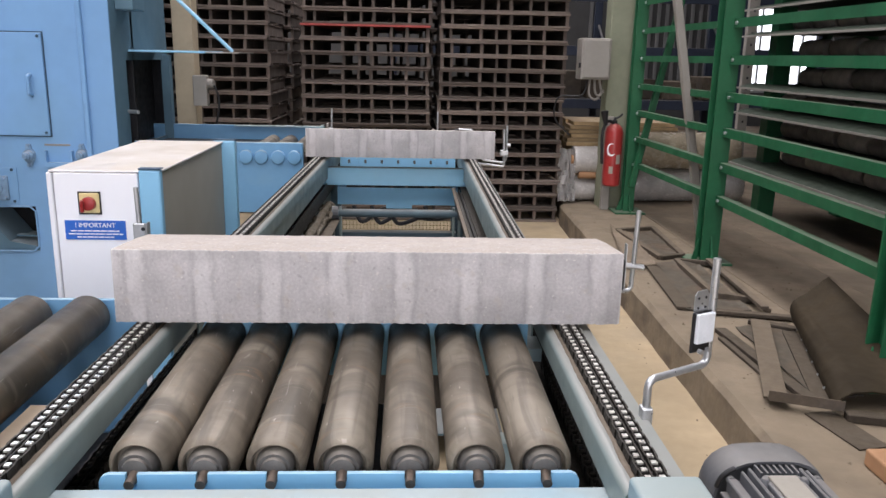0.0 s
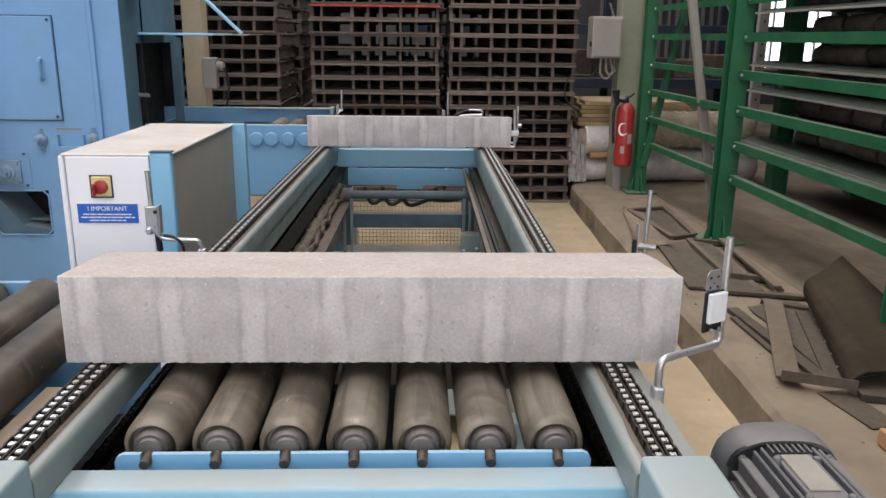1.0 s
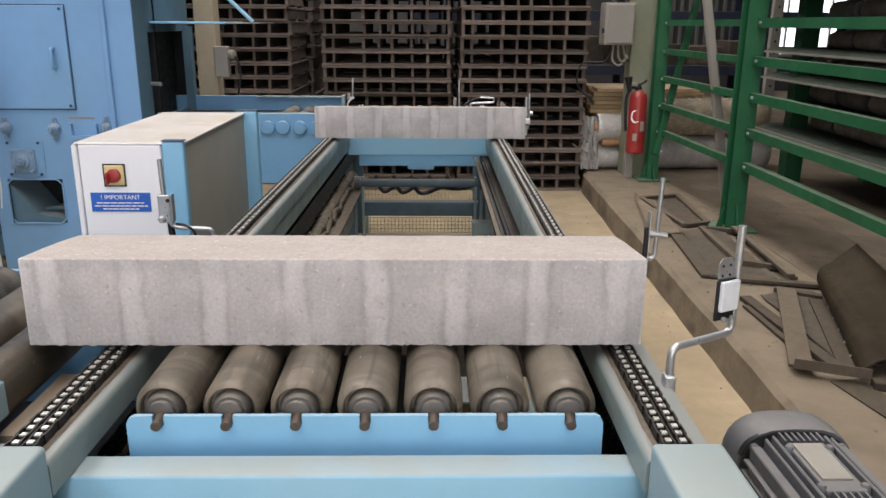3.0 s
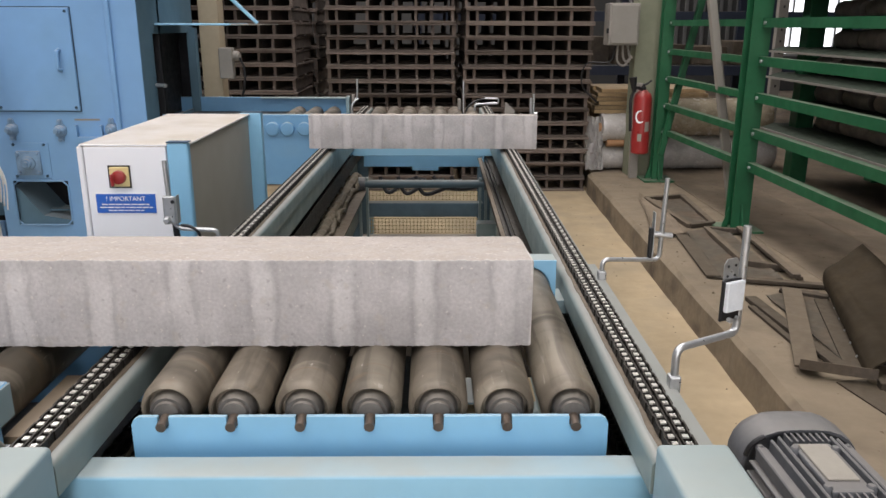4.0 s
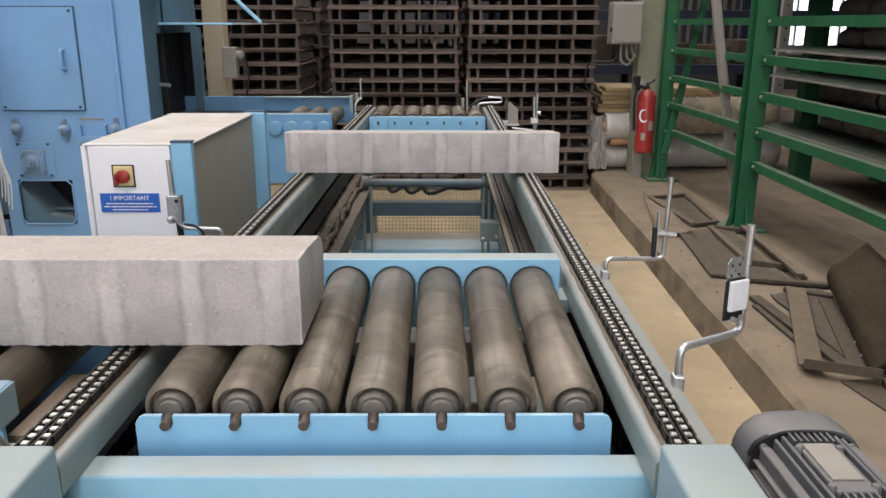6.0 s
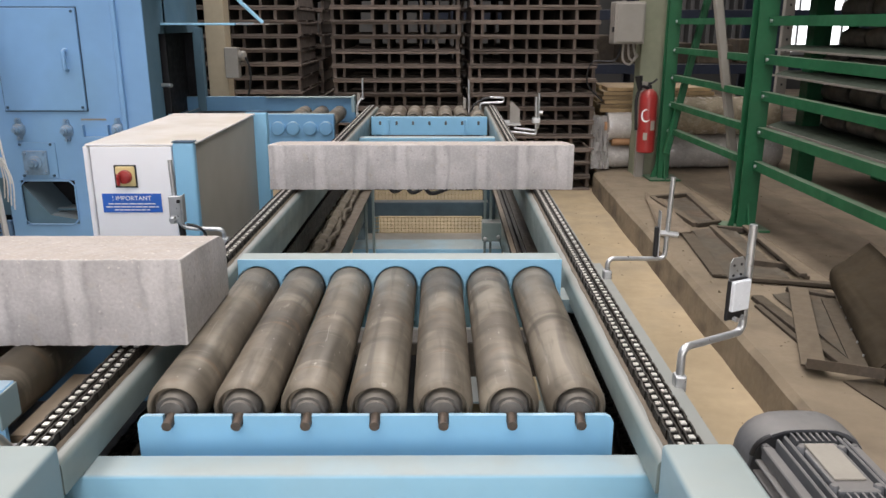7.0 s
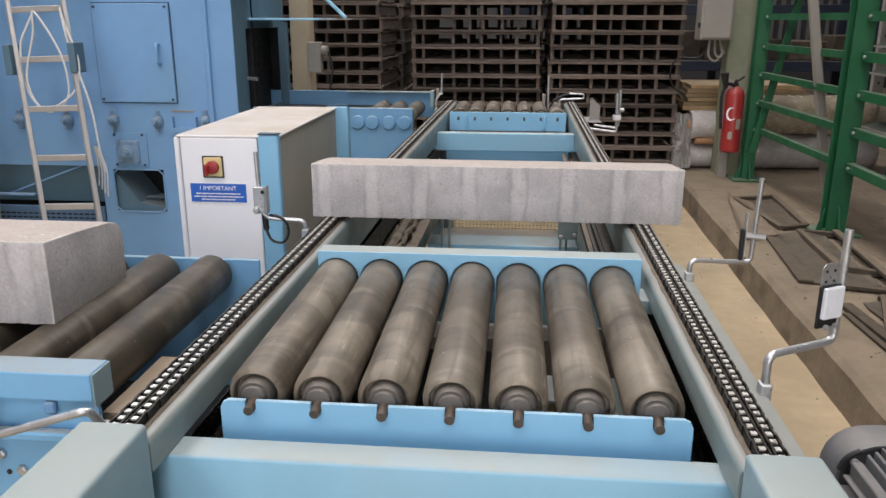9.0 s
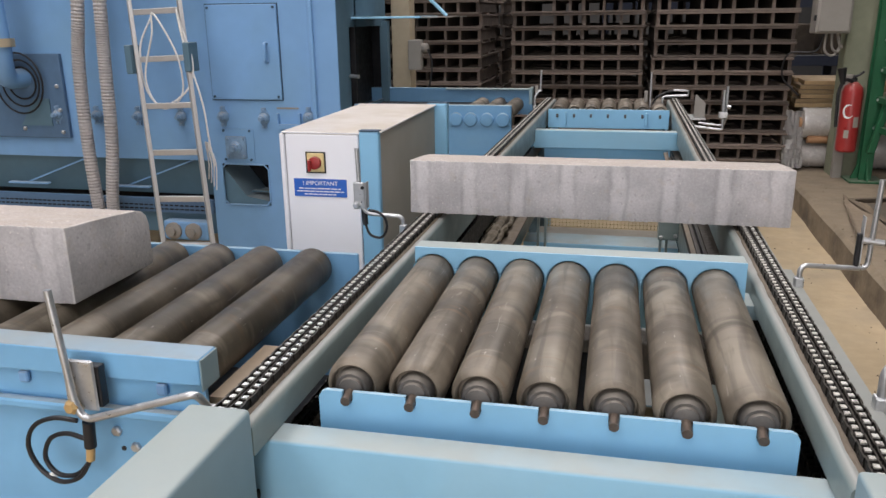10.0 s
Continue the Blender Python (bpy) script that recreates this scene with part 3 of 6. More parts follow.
# drive gearbox stub behind the motor
part("bearing_block", B(0.385, 0.44, 0.62, 0.80, 0.78, 0.90, bevel=0.01), PALE, conv)


def wire_panel(x0, x1, y, z0, z1, step=0.021):
    bm = bmesh.new()
    k = int((x1 - x0) / step)
    for i in range(k + 1):
        xx = x0 + (x1 - x0) * i / k
        box(bm, xx - 0.0018, xx + 0.0018, y - 0.002, y + 0.002, z0, z1)
    k = max(2, int((z1 - z0) / step))
    for i in range(k + 1):
        zz = z0 + (z1 - z0) * i / k
        box(bm, x0, x1, y + 0.002, y + 0.005, zz - 0.0018, zz + 0.0018)
    return bm


part("mesh_guard", wire_panel(-0.391, 0.266, 4.54, 0.237, 0.328), GRID, conv, "fine yellowed wire mesh guard")
part("mesh_guard", wire_panel(-0.385, 0.27, 4.63, 0.421, 0.475), GRID, conv, "fine yellowed wire mesh guard")

# linkage that carries the far lift
link = thing("lift_linkage", (-0.05, 3.9, 0), "grey-blue tubular lift linkage between the rails", "linkage")
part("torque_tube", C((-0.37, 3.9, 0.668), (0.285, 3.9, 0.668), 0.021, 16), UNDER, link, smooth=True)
for x in (-0.372, -0.335, 0.240, 0.270):
    part("lever", B(x - 0.006, x + 0.006, 3.885, 3.915, 0.192, 0.70, bevel=0.002), RAIL, link)
for x in (-0.36, 0.275):
    part("pivot", C((x - 0.015, 3.9, 0.668), (x + 0.015, 3.9, 0.668), 0.034, 14), MOTOR, link)
bk = part("bracket", B(0.222, 0.318, 3.80, 3.88, 0.385, 0.483, bevel=0.004), RAIL, link)
for x, z in ((0.236, 0.40), (0.303, 0.41)):
    part("bolt", lathe([(0, 0.010), (0.010, 0.010), (0.013, 0.006)], (x, 3.80, z), (0, -1, 0), 8), STEEL, bk)
part("base_bar", B(-0.40, 0.32, 3.84, 3.93, 0.108, 0.192), UNDER, link)
rng = random.Random(8)
for k in range(5):
    x0 = -0.3 + 0.1 * k
    pts = [(x0, 4.35, 0.62), (x0 + 0.05, 4.33, 0.54 + rng.uniform(-0.02, 0.03)), (x0 + 0.16, 4.36, 0.55 + rng.uniform(-0.02, 0.05)), (x0 + 0.26, 4.34, 0.60)]
    solo("hydraulic_hose", tube(smooth_path(pts), 0.012, 8), BLACK, "black hydraulic hose under the conveyor", "hose", group="hoses under the conveyor", smooth=True)
# cable chain caked with dirt
rng = random.Random(15)
path = smooth_path([(-0.452, 2.35, 0.655), (-0.440, 2.62, 0.66), (-0.436, 2.95, 0.655), (-0.428, 3.3, 0.664), (-0.425, 3.7, 0.658), (-0.41, 4.1, 0.665)], 12)
bm = tube(path, 0.02, 9, radii=[rng.uniform(0.016, 0.027) for k in path])
for off in (0.03, -0.025):
    tube([q + Vector((off + rng.uniform(-0.008, 0.008), 0, rng.uniform(-0.012, 0.016))) for q in path], 0.009, 7, bm, radii=[rng.uniform(0.006, 0.014) for k in path])
solo("cable_chain", bm, CAKED, "dirt-caked cable chain lying inside the frame", "cable chain")
solo("hydraulic_hose", tube(smooth_path([(-0.42, 2.75, 0.66), (-0.26, 2.35, 0.56), (-0.05, 2.12, 0.52), (0.12, 2.05, 0.53), (0.26, 2.0, 0.60)]), 0.009, 8), BLACK, "black hydraulic hose under the conveyor", "hose", group="hoses under the conveyor", smooth=True)

# ---- chains: rigid sections of two links that run round the loop ----
SEC = 2 * PITCH
YN, YF, RZ = 0.80, 5.22, 0.076        # sprocket centres and wrap radius
ZMID = ZC - 0.012 - RZ + 0.006        # height of the sprocket axle
STRAIGHT = YF - YN
LOOP = 2 * STRAIGHT + 2 * math.pi * RZ
NSEC = int(LOOP / SEC)
SEC_TRUE = LOOP / NSEC


def chain_mesh():
    bm = bmesh.new()
    p = SEC_TRUE / 2
    for k in range(2):
        y = (k - 0.5) * p
        for x in (-0.0097, 0.0097):
            cyl(bm, (x - 0.0045, y, 0), (x + 0.0045, y, 0), 0.0058, 8)
            box(bm, x - 0.0040, x + 0.0040, y - 0.0043, y + 0.0043, 0.0045, 0.0067, mi=1)
        for j, x in enumerate((-0.0175, -0.0035, 0.0035, 0.0175)):
            off = p / 2 if k % 2 else -p / 2
            dx = 0.0013 if k % 2 else -0.0005
            xx = x + (dx if x > 0 else -dx) * (1 if abs(x) > 0.01 else -0.6)
            box(bm, xx - 0.0011, xx + 0.0011, y + p / 2 - 0.0125, y + p / 2 + 0.0125, -0.0072, 0.0069)
        cyl(bm, (-0.0205, y, 0), (0.0205, y, 0), 0.0028, 6)
    me = bpy.data.meshes.new("chain_section")
    bm.to_mesh(me)
    bm.free()
    me.materials.append(BLACK_CHAIN)
    me.materials.append(BRIGHT)
    return me


def loop_pose(s):
    """Pose on the chain loop at the length s from the far end of the upper strand, running towards the near end."""
    s = s % LOOP
    if s < STRAIGHT:
        return pose(0, YF - s, ZMID + RZ)
    s -= STRAIGHT
    if s < math.pi * RZ:
        a = s / RZ
        return pose(0, YN - math.sin(a) * RZ, ZMID + math.cos(a) * RZ, math.degrees(a))
    s -= math.pi * RZ
    if s < STRAIGHT:
        return pose(0, YN + s, ZMID - RZ, 180)
    a = (s - STRAIGHT) / RZ
    return pose(0, YF + math.sin(a) * RZ, ZMID - math.cos(a) * RZ, 180 + math.degrees(a))


CHAIN_MESH = chain_mesh()
SECTIONS = []
for cx, run in zip(CHAINS, RUN):
    ch = thing("drive_chain", (cx - run, 0, 0), "black oiled duplex roller chain with bright worn rollers", "chain", group="conveyor chains")
    ch.rotation_euler = (0, 0, -math.atan(run))
    for i in range(NSEC):
        o = new("chain_section", CHAIN_MESH)
        o.parent = ch
        SECTIONS.append((o, i * SEC_TRUE))
        o.matrix_basis = loop_pose(i * SEC_TRUE)

# ---- rollers ----


def roller_bm(length, r):
    bm = lathe([(0.014, r * 0.50), (0.014, r * 0.73), (0.002, r * 0.77), (0.0, r * 0.82), (0.003, r * 0.90), (0.009, r * 0.965), (0.018, r), (length - 0.006, r), (length, r * 0.93), (length - 0.002, r * 0.5)], (0, 0, 0), (0, 1, 0), 32)
    bmesh.ops.recalc_face_normals(bm, faces=bm.faces)
    return bm


RR = 0.0455
ZR = 0.8935       # axle height of the raised lift
TURNING = []


def add_rollers(parent, xs, y0, length, z, r=RR, turning=True, hubs=True, material=None):
    first = None
    for x in xs:
        if first is None:
            ob = first = part("roller", roller_bm(length, r), material or ROLLER, parent, at=(x, y0, z), smooth=True)
        else:
            ob = new("roller", first.data)
            ob.parent = parent
            ob.location = Vector((x, y0, z)) - ORIGIN[parent]
            ORIGIN[ob] = Vector((x, y0, z))
        if turning:
            TURNING.append((ob, tuple(ob.location)))
        if hubs:
            part("hub", lathe([(-0.013, 0.012), (-0.011, 0.019), (-0.006, 0.0205), (-0.006, 0.025), (-0.001, 0.0275), (0.002, 0.0285), (0.016, 0.0300)], (x, y0, z), (0, 1, 0), 20), HUB, parent, smooth=True)


# near lift table
lift = thing("lift_table", (-0.09, 1.33, 0.70), "light blue lifting roller table between the chains", "roller table")
XS = [-0.3945 + 0.1005 * i for i in range(7)]
add_rollers(lift, XS, 1.052, 0.575, ZR)


def slotted_plate(x0, x1, z0, z1, y0, y1, xs, zs, hw):
    """Upright plate with open slots in its top edge and rounded upper corners."""
    out = [(x0, z0), (x0, z1 - 0.012), (x0 + 0.004, z1 - 0.004), (x0 + 0.012, z1)]
    for x in xs:
        out += [(x - hw, z1), (x - hw, zs)] + [(x - hw * math.cos(a), zs - hw * math.sin(a)) for a in (0.6, 1.2, 1.95, 2.55)] + [(x + hw, zs), (x + hw, z1)]
    out += [(x1 - 0.012, z1), (x1 - 0.004, z1 - 0.004), (x1, z1 - 0.012), (x1, z0)]
    return prism(out, y0, y1)


part("front_plate", slotted_plate(-0.441, 0.258, 0.74, 0.898, 1.026, 1.034, XS, 0.886, 0.0082), PLATE_BLUE, lift)
for x in XS:
    part("shaft", C((x, 1.014, 0.887), (x, 1.062, 0.8925), 0.0076, 14), RUSTY, lift, smooth=True)
out = [(-0.436, 0.80), (-0.436, 0.956)]
out += [(0.269, 0.956), (0.269, 0.80)]
hw = RR + 0.0035
for x in XS[::-1]:
    out += [(x + hw, 0.80)] + [(x + hw * math.cos(a), ZR + hw * math.sin(a)) for a in [math.pi * k / 14 for k in range(15)]] + [(x - hw, 0.80)]
part("rear_plate", prism(out, 1.617, 1.622), PLATE_BLUE, lift)
part("rear_flange", B(-0.436, 0.269, 1.6225, 1.672, 0.946, 0.956, bevel=0.003), PALE, lift)
part("rear_skirt", B(-0.436, 0.269, 1.664, 1.672, 0.78, 0.9455), PLATE_BLUE, lift)
for x in (-0.42, 0.25):
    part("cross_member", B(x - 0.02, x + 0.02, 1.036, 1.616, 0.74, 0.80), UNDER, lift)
# added black sheet, makes the gaps between rollers read as shade
part("tie_plate", B(-0.40, 0.01, 1.08, 1.60, 0.735, 0.739), BLACK_AND_SHADE, lift)
part("end_lug", B(0.27, 0.30, 1.60, 1.68, 0.84, 0.87), PALE, lift)

# far lift table
flift = thing("lift_table", (-0.054, 5.0, 0.60), "light blue far lifting roller table before the pallets", "roller table")
FXS = [-0.349 + 0.0985 * i for i in range(7)]
add_rollers(flift, FXS, 4.735, 0.42, 0.888, turning=False)
part("front_plate", B(-0.403, 0.294, 4.70, 4.708, 0.80, 0.912, bevel=0.003, seg=1), PLATE_BLUE, flift)
for x in FXS:
    part("shaft", B(x - 0.007, x + 0.007, 4.694, 4.735, 0.862, 0.884, bevel=0.003, seg=1), MOTOR, flift)
for x in (-0.30, 0.165):
    part("clamp", B(x - 0.008, x + 0.008, 4.684, 4.700, 0.82, 0.895, bevel=0.003, seg=1), PLATE_BLUE, flift)
part("lower_plate", prism([(-0.385, 0.78), (0.285, 0.78), (0.285, 0.685), (0.03, 0.685), (0.03, 0.664), (-0.115, 0.664), (-0.115, 0.685), (-0.385, 0.685)], 4.30, 4.308), PLATE_BLUE, flift)
part("side_plate", B(-0.385, -0.375, 4.308, 5.15, 0.70, 0.80), BLUE, flift)
part("side_plate", B(0.275, 0.285, 4.308, 5.15, 0.70, 0.80), BLUE, flift)

# ---- outfeed roller conveyor beside the chains ----
out_conv = thing("roller_conveyor", (-1.5, 1.33, 0), "blue outfeed roller conveyor with dark steel rollers", "conveyor")
OX = [-0.682 - 0.1205 * i for i in range(13)]
add_rollers(out_conv, OX, 1.05, 0.575, ZR, hubs=False, material=ROLLER_DARK)
part("front_channel", B(-2.3, -0.622, 0.9915, 1.047, 0.9012, 0.947, bevel=0.003), CHANNEL, out_conv)
part("end_plate", B(-0.6215, -0.6185, 0.9925, 1.046, 0.892, 0.9455, bevel=0.001, seg=1), PALE, out_conv)
part("bearing_strip", B(-2.3, -0.622, 1.004, 1.012, 0.856, 0.9005), CHANNEL, out_conv)
for k in range(7):
    x = -0.694 - 0.253 * k
    part("bolt", B(x - 0.009, x + 0.009, 0.993, 1.004, 0.877, 0.898, bevel=0.003, seg=1), MACHINE, out_conv)
part("trough", B(-2.3, -0.64, 0.985, 1.003, 0.832, 0.852, bevel=0.006), CHANNEL, out_conv)
part("side_frame", B(-2.3, -0.62, 1.006, 1.014, 0.62, 0.855), CHANNEL, out_conv)
part("back_frame", B(-2.3, -0.578, 1.640, 1.648, 0.55, 0.925, bevel=0.003, seg=1), BLUE, out_conv)
# black sheet closing the view down between the rollers
part("under_tray", B(-2.3, -0.575, 1.02, 1.635, 0.60, 0.61), BLACK_AND_SHADE, out_conv)
part("edge_board", B(-0.635, -0.558, 1.035, 1.245, 0.846, 0.862), BOARD, out_conv, "brown board beside the chain")
for x, z in ((-0.7595, 0.773), (-0.7914, 0.7995)):
    part("bolt", lathe([(0, 0.009), (0.006, 0.009), (0.008, 0.006)], (x, 1.006, z), (0, -1, 0), 6), STEEL, out_conv)
part("bolt_hole", C((-0.784, 1.0045, 0.767), (-0.784, 1.0058, 0.767), 0.0045, 10), BLACK, out_conv)
for x in (-2.2, -1.4, -0.70):
    for y in (1.03, 1.60):
        part("leg", B(x - 0.035, x + 0.035, y - 0.005, y + 0.03, 0.0, 0.60, bevel=0.004, seg=1), MACHINE, out_conv)

# ---- infeed roller conveyor from the machine ----
in_conv = thing("roller_conveyor", (-1.1, 5.05, 0), "blue infeed roller conveyor leading out of the machine", "conveyor")
part("side_beam", B(-1.62, -0.628, 4.715, 4.76, 0.50, 0.925, bevel=0.004), BLUE, in_conv)
for x in (-0.965, -0.875, -0.774, -0.677):
    part("bearing_cap", lathe([(0, 0.042), (0.016, 0.042), (0.022, 0.037), (0.025, 0.015)], (x, 4.715, 0.840), (0, -1, 0), 24), BLUE, in_conv, smooth=True)
add_rollers(in_conv, [-0.66 - 0.115 * i for i in range(3)], 4.77, 0.50, 0.874, turning=False, hubs=False)
# black sheet in place of the shadow under the back guard
part("tray", B(-1.69, -0.955, 4.765, 5.31, 0.86, 0.88), BLACK_AND_SHADE, in_conv)
part("back_guard", B(-1.75, -0.56, 5.32, 5.34, 0.80, 0.975, bevel=0.004), BLUE, in_conv)
part("guard_lip", B(-1.15, -0.56, 5.27, 5.32, 0.968, 0.976), PALE, in_conv)
part("guard_end", B(-0.575, -0.555, 5.22, 5.32, 0.88, 0.985), PALE, in_conv)
for x in (-1.5, -0.75):
    for y in (4.77, 5.25):
        part("leg", B(x - 0.04, x + 0.04, y, y + 0.06, 0, 0.85), BLUE, in_conv)

# ---- kerb stones ----


def kerb_stone(x0, y0, z0, seed, label, size=1.0):
    """A concrete kerb, one metre long, lying on its back; origin at its base's front middle."""
    L, H, D = 1.008 * size, 0.150 * size, 0.262
    prof = [(0.0, 0.0), (0.0, H * 0.5), (0.0, H), (D * 0.30, H - 0.006), (D * 0.60, H - 0.013), (D * 0.84, H - 0.021), (D * 0.93, H - 0.028), (D * 0.98, H - 0.040), (D, H - 0.060), (D, 0.0)]
    rng = random.Random(seed)
    bm = bmesh.new()
    NX = 200
    rings = []
    for i in range(NX + 1):
        x = -L / 2 + L * i / NX
        ring = []
        for k, (y, z) in enumerate(prof):
            j = 0.0009
            ring.append(bm.verts.new((x + (rng.uniform(-j, j) * 0.4 if 0 < i < NX else 0), y + rng.uniform(-j, j) * (0.8 if k in (0, 2) else 0.25), z + rng.uniform(-j, j) * (1.2 if k in (2, 0) else 0.4))))
        rings.append(ring)
    n = len(prof)
    for a, c in zip(rings, rings[1:]):
        for k in range(n):
            bm.faces.new((a[k], a[(k + 1) % n], c[(k + 1) % n], c[k]))
    ends = [bm.faces.new(rings[0][::-1]), bm.faces.new(rings[-1])]
    bmesh.ops.recalc_face_normals(bm, faces=bm.faces)
    # worn arrises
    es = [e for e in bm.edges if len(e.link_faces) == 2 and e.calc_face_angle(0) > 0.9]
    bmesh.ops.bevel(bm, geom=es, offset=0.004, clamp_overlap=True, segments=2, affect="EDGES", profile=0.6)
    for v in bm.verts:
        if abs(v.co.x) > L / 2 - 0.02 or abs(v.co.z - H) < 0.008 and v.co.y < 0.02:
            w = noise.noise(v.co * 110 + Vector((seed, 0, 0))) * 0.0015
            v.co += Vector((-w if v.co.x > 0 else w, abs(w) * 0.5, -abs(w) * 0.8 if v.co.z > H / 2 else 0))
    ob = part("kerb_stone", bm, CONCRETE, None, "", (x0, y0, z0), smooth=True)
    return tagged(ob, label, "kerb stone", "kerb stones on the conveyor")


stone_near = kerb_stone(-0.07, 1.484, ZC, 3, "grey cast concrete kerb stone with pale stripes on rollers")
stone_far = kerb_stone(-0.057, 4.06, ZC, 11, "grey cast concrete kerb stone riding on two chains", 0.982)

# ---- control cabinet ----
cab = thing("control_cabinet", (-0.81, 2.45, 0), "white and beige control cabinet with blue corner strips", "cabinet")
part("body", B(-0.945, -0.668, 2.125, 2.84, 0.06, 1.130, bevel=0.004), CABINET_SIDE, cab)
part("top", B(-0.955, -0.663, 2.100, 2.845, 1.1305, 1.136, bevel=0.002, seg=1), CABINET, cab)
part("door", B(-0.944, -0.722, 2.100, 2.1245, 0.08, 1.130, bevel=0.004), CABINET, cab)
part("door_edge", B(-0.962, -0.9475, 2.100, 2.16, 0.08, 1.130, bevel=0.003, seg=1), CABINET, cab)
part("corner_strip", B(-0.7195, -0.661, 2.098, 2.124, 0.06, 1.1395, bevel=0.006), PLATE_BLUE, cab)
part("strip_cap", B(-0.7185, -0.660, 2.097, 2.126, 1.1398, 1.143), BLUE_DARK_EDGE, cab)
part("corner_strip", B(-0.700, -0.622, 2.842, 2.88, 0.06, 1.139, bevel=0.006), PLATE_BLUE, cab)
part("strip_cap", B(-0.700, -0.621, 2.846, 2.882, 1.1394, 1.1425), BLUE_DARK_EDGE, cab)
part("base", B(-0.94, -0.67, 2.13, 2.82, 0.0, 0.059), BLACK, cab)
sw = part("switch_plate", B(-0.879, -0.825, 2.094, 2.0998, 1.020, 1.076, bevel=0.003, seg=1), YELLOW, cab, "yellow switch plate with dark edge")
part("switch_rim", B(-0.882, -0.822, 2.0965, 2.0996, 1.017, 1.079), BLACK, cab)
part("knob", lathe([(0, 0.019), (0.012, 0.018), (0.014, 0.014)], (-0.852, 2.094, 1.048), (0, -1, 0), 20), RED, sw, smooth=True)
part("grip", B(-0.868, -0.859, 2.068, 2.080, 1.026, 1.060, bevel=0.003, seg=1), RED, sw)
sg = part("sign", B(-0.923, -0.761, 2.0972, 2.0998, 0.947, 1.000), SIGN, cab, "blue notice with white lettering")
part("sign_border", B(-0.926, -0.758, 2.0984, 2.0999, 0.944, 1.003), WHITE, cab)
lettering("! IMPORTANT", 0.0175, pose(-0.842, 2.0964, 0.9815, 90), WHITE, sg)
for k, w in enumerate((0.066, 0.072, 0.050)):
    x = -0.842 - w
    rng = random.Random(k + 5)
    while x < -0.842 + w - 0.006:
        x1 = min(x + rng.uniform(0.008, 0.020), -0.842 + w)
        part("text_bar", B(x, x1, 2.0958, 2.0970, 0.9715 - 0.0085 * k - 0.0016, 0.9715 - 0.0085 * k + 0.0014), WHITE, sg)
        x = x1 + 0.0026

# ---- sensor stands on bent rods ----


def rod_stand(name, label, pts, r, reflect=None, cable=False):
    base = pts[0]
    st = thing(name, base, label, "sensor bracket", group="sensor brackets along the conveyor")
    part("rod", tube(rounded_path(pts, 0.016), r, 10), STEEL, st, smooth=True)
    x, y, z = base
    part("clamp", B(x - 0.009, x + 0.009, y - 0.010, y + 0.010, z - 0.026, z + 0.004, bevel=0.003), STEEL, st)
    return st


s1 = rod_stand("sensor_bracket", "bent steel rod with a white reflector clamped on the rail", [(0.374, 1.10, 0.925), (0.374, 1.10, 0.973), (0.487, 1.16, 0.975), (0.487, 1.16, 1.152)], 0.0062)
part("reflector", B(-0.0185, 0.0185, -0.004, 0.004, -0.019, 0.030, bevel=0.002, m=pose(0.468, 1.135, 1.040, 0, 0, 28)), REFLECT, s1, "white prismatic reflector")
part("reflector_back", B(-0.0205, 0.0205, 0.0045, 0.010, -0.036, 0.031, bevel=0.002, m=pose(0.468, 1.135, 1.040, 0, 0, 28)), BLACK, s1)
bm = prism([(-0.016, 0.0), (-0.016, 0.030), (-0.010, 0.038), (0.010, 0.038), (0.016, 0.030), (0.016, 0.0)], 0.0105, 0.012)
for hx, hz in ((-0.008, 0.010), (0.008, 0.010), (-0.008, 0.026), (0.008, 0.026)):
    cyl(bm, (hx, 0.0095, hz), (hx, 0.0112, hz), 0.0022, 8, mi=1)
bmesh.ops.transform(bm, matrix=pose(0.468, 1.135, 1.066, 0, 0, 28), verts=bm.verts)
part("mounting_tab", bm, [STEEL, BLACK], s1)
for hx in (-0.010, 0.008):
    part("screw", C((0.468 + hx * 0.88, 1.135 + hx * 0.47 - 0.002, 1.0095), (0.468 + hx * 0.88 + 0.003, 1.135 + hx * 0.47 - 0.008, 1.0095), 0.004, 8), STEEL, s1)
s2 = rod_stand("sensor_bracket", "bent steel rod with a small sensor clamped on the rail", [(0.372, 1.63, 0.925), (0.372, 1.63, 0.955), (0.505, 1.66, 0.945), (0.510, 1.66, 1.130)], 0.0052)
part("sensor", B(0.478, 0.486, 1.652, 1.664, 0.950, 1.020, bevel=0.002), BLACK, s2)
part("sensor_plate", B(0.4865, 0.4885, 1.650, 1.668, 0.95, 1.055), STEEL, s2)
part("knob", C((0.489, 1.66, 1.005), (0.530, 1.66, 1.000), 0.007, 10), STEEL, s2, smooth=True)
s3 = rod_stand("sensor_bracket", "bent steel rod with a plate and looped cable beside the cabinet", [(-0.540, 1.90, 0.925), (-0.540, 1.90, 0.950), (-0.636, 1.89, 0.957), (-0.652, 1.89, 0.985), (-0.656, 1.89, 1.128)], 0.0055)
part("sensor_plate", B(-0.665, -0.634, 1.876, 1.881, 0.972, 1.042, bevel=0.003, seg=1), STEEL, s3)
part("sensor_plate", B(-0.634, -0.6305, 1.876, 1.900, 0.972, 1.042, bevel=0.001, seg=1), STEEL, s3)
part("nut", lathe([(0, 0.010), (0.010, 0.010), (0.014, 0.006)], (-0.655, 1.876, 0.982), (0, -1, 0), 6), STEEL, s3)
part("hole", C((-0.640, 1.8745, 1.028), (-0.640, 1.8758, 1.028), 0.005, 10), BLACK, s3)
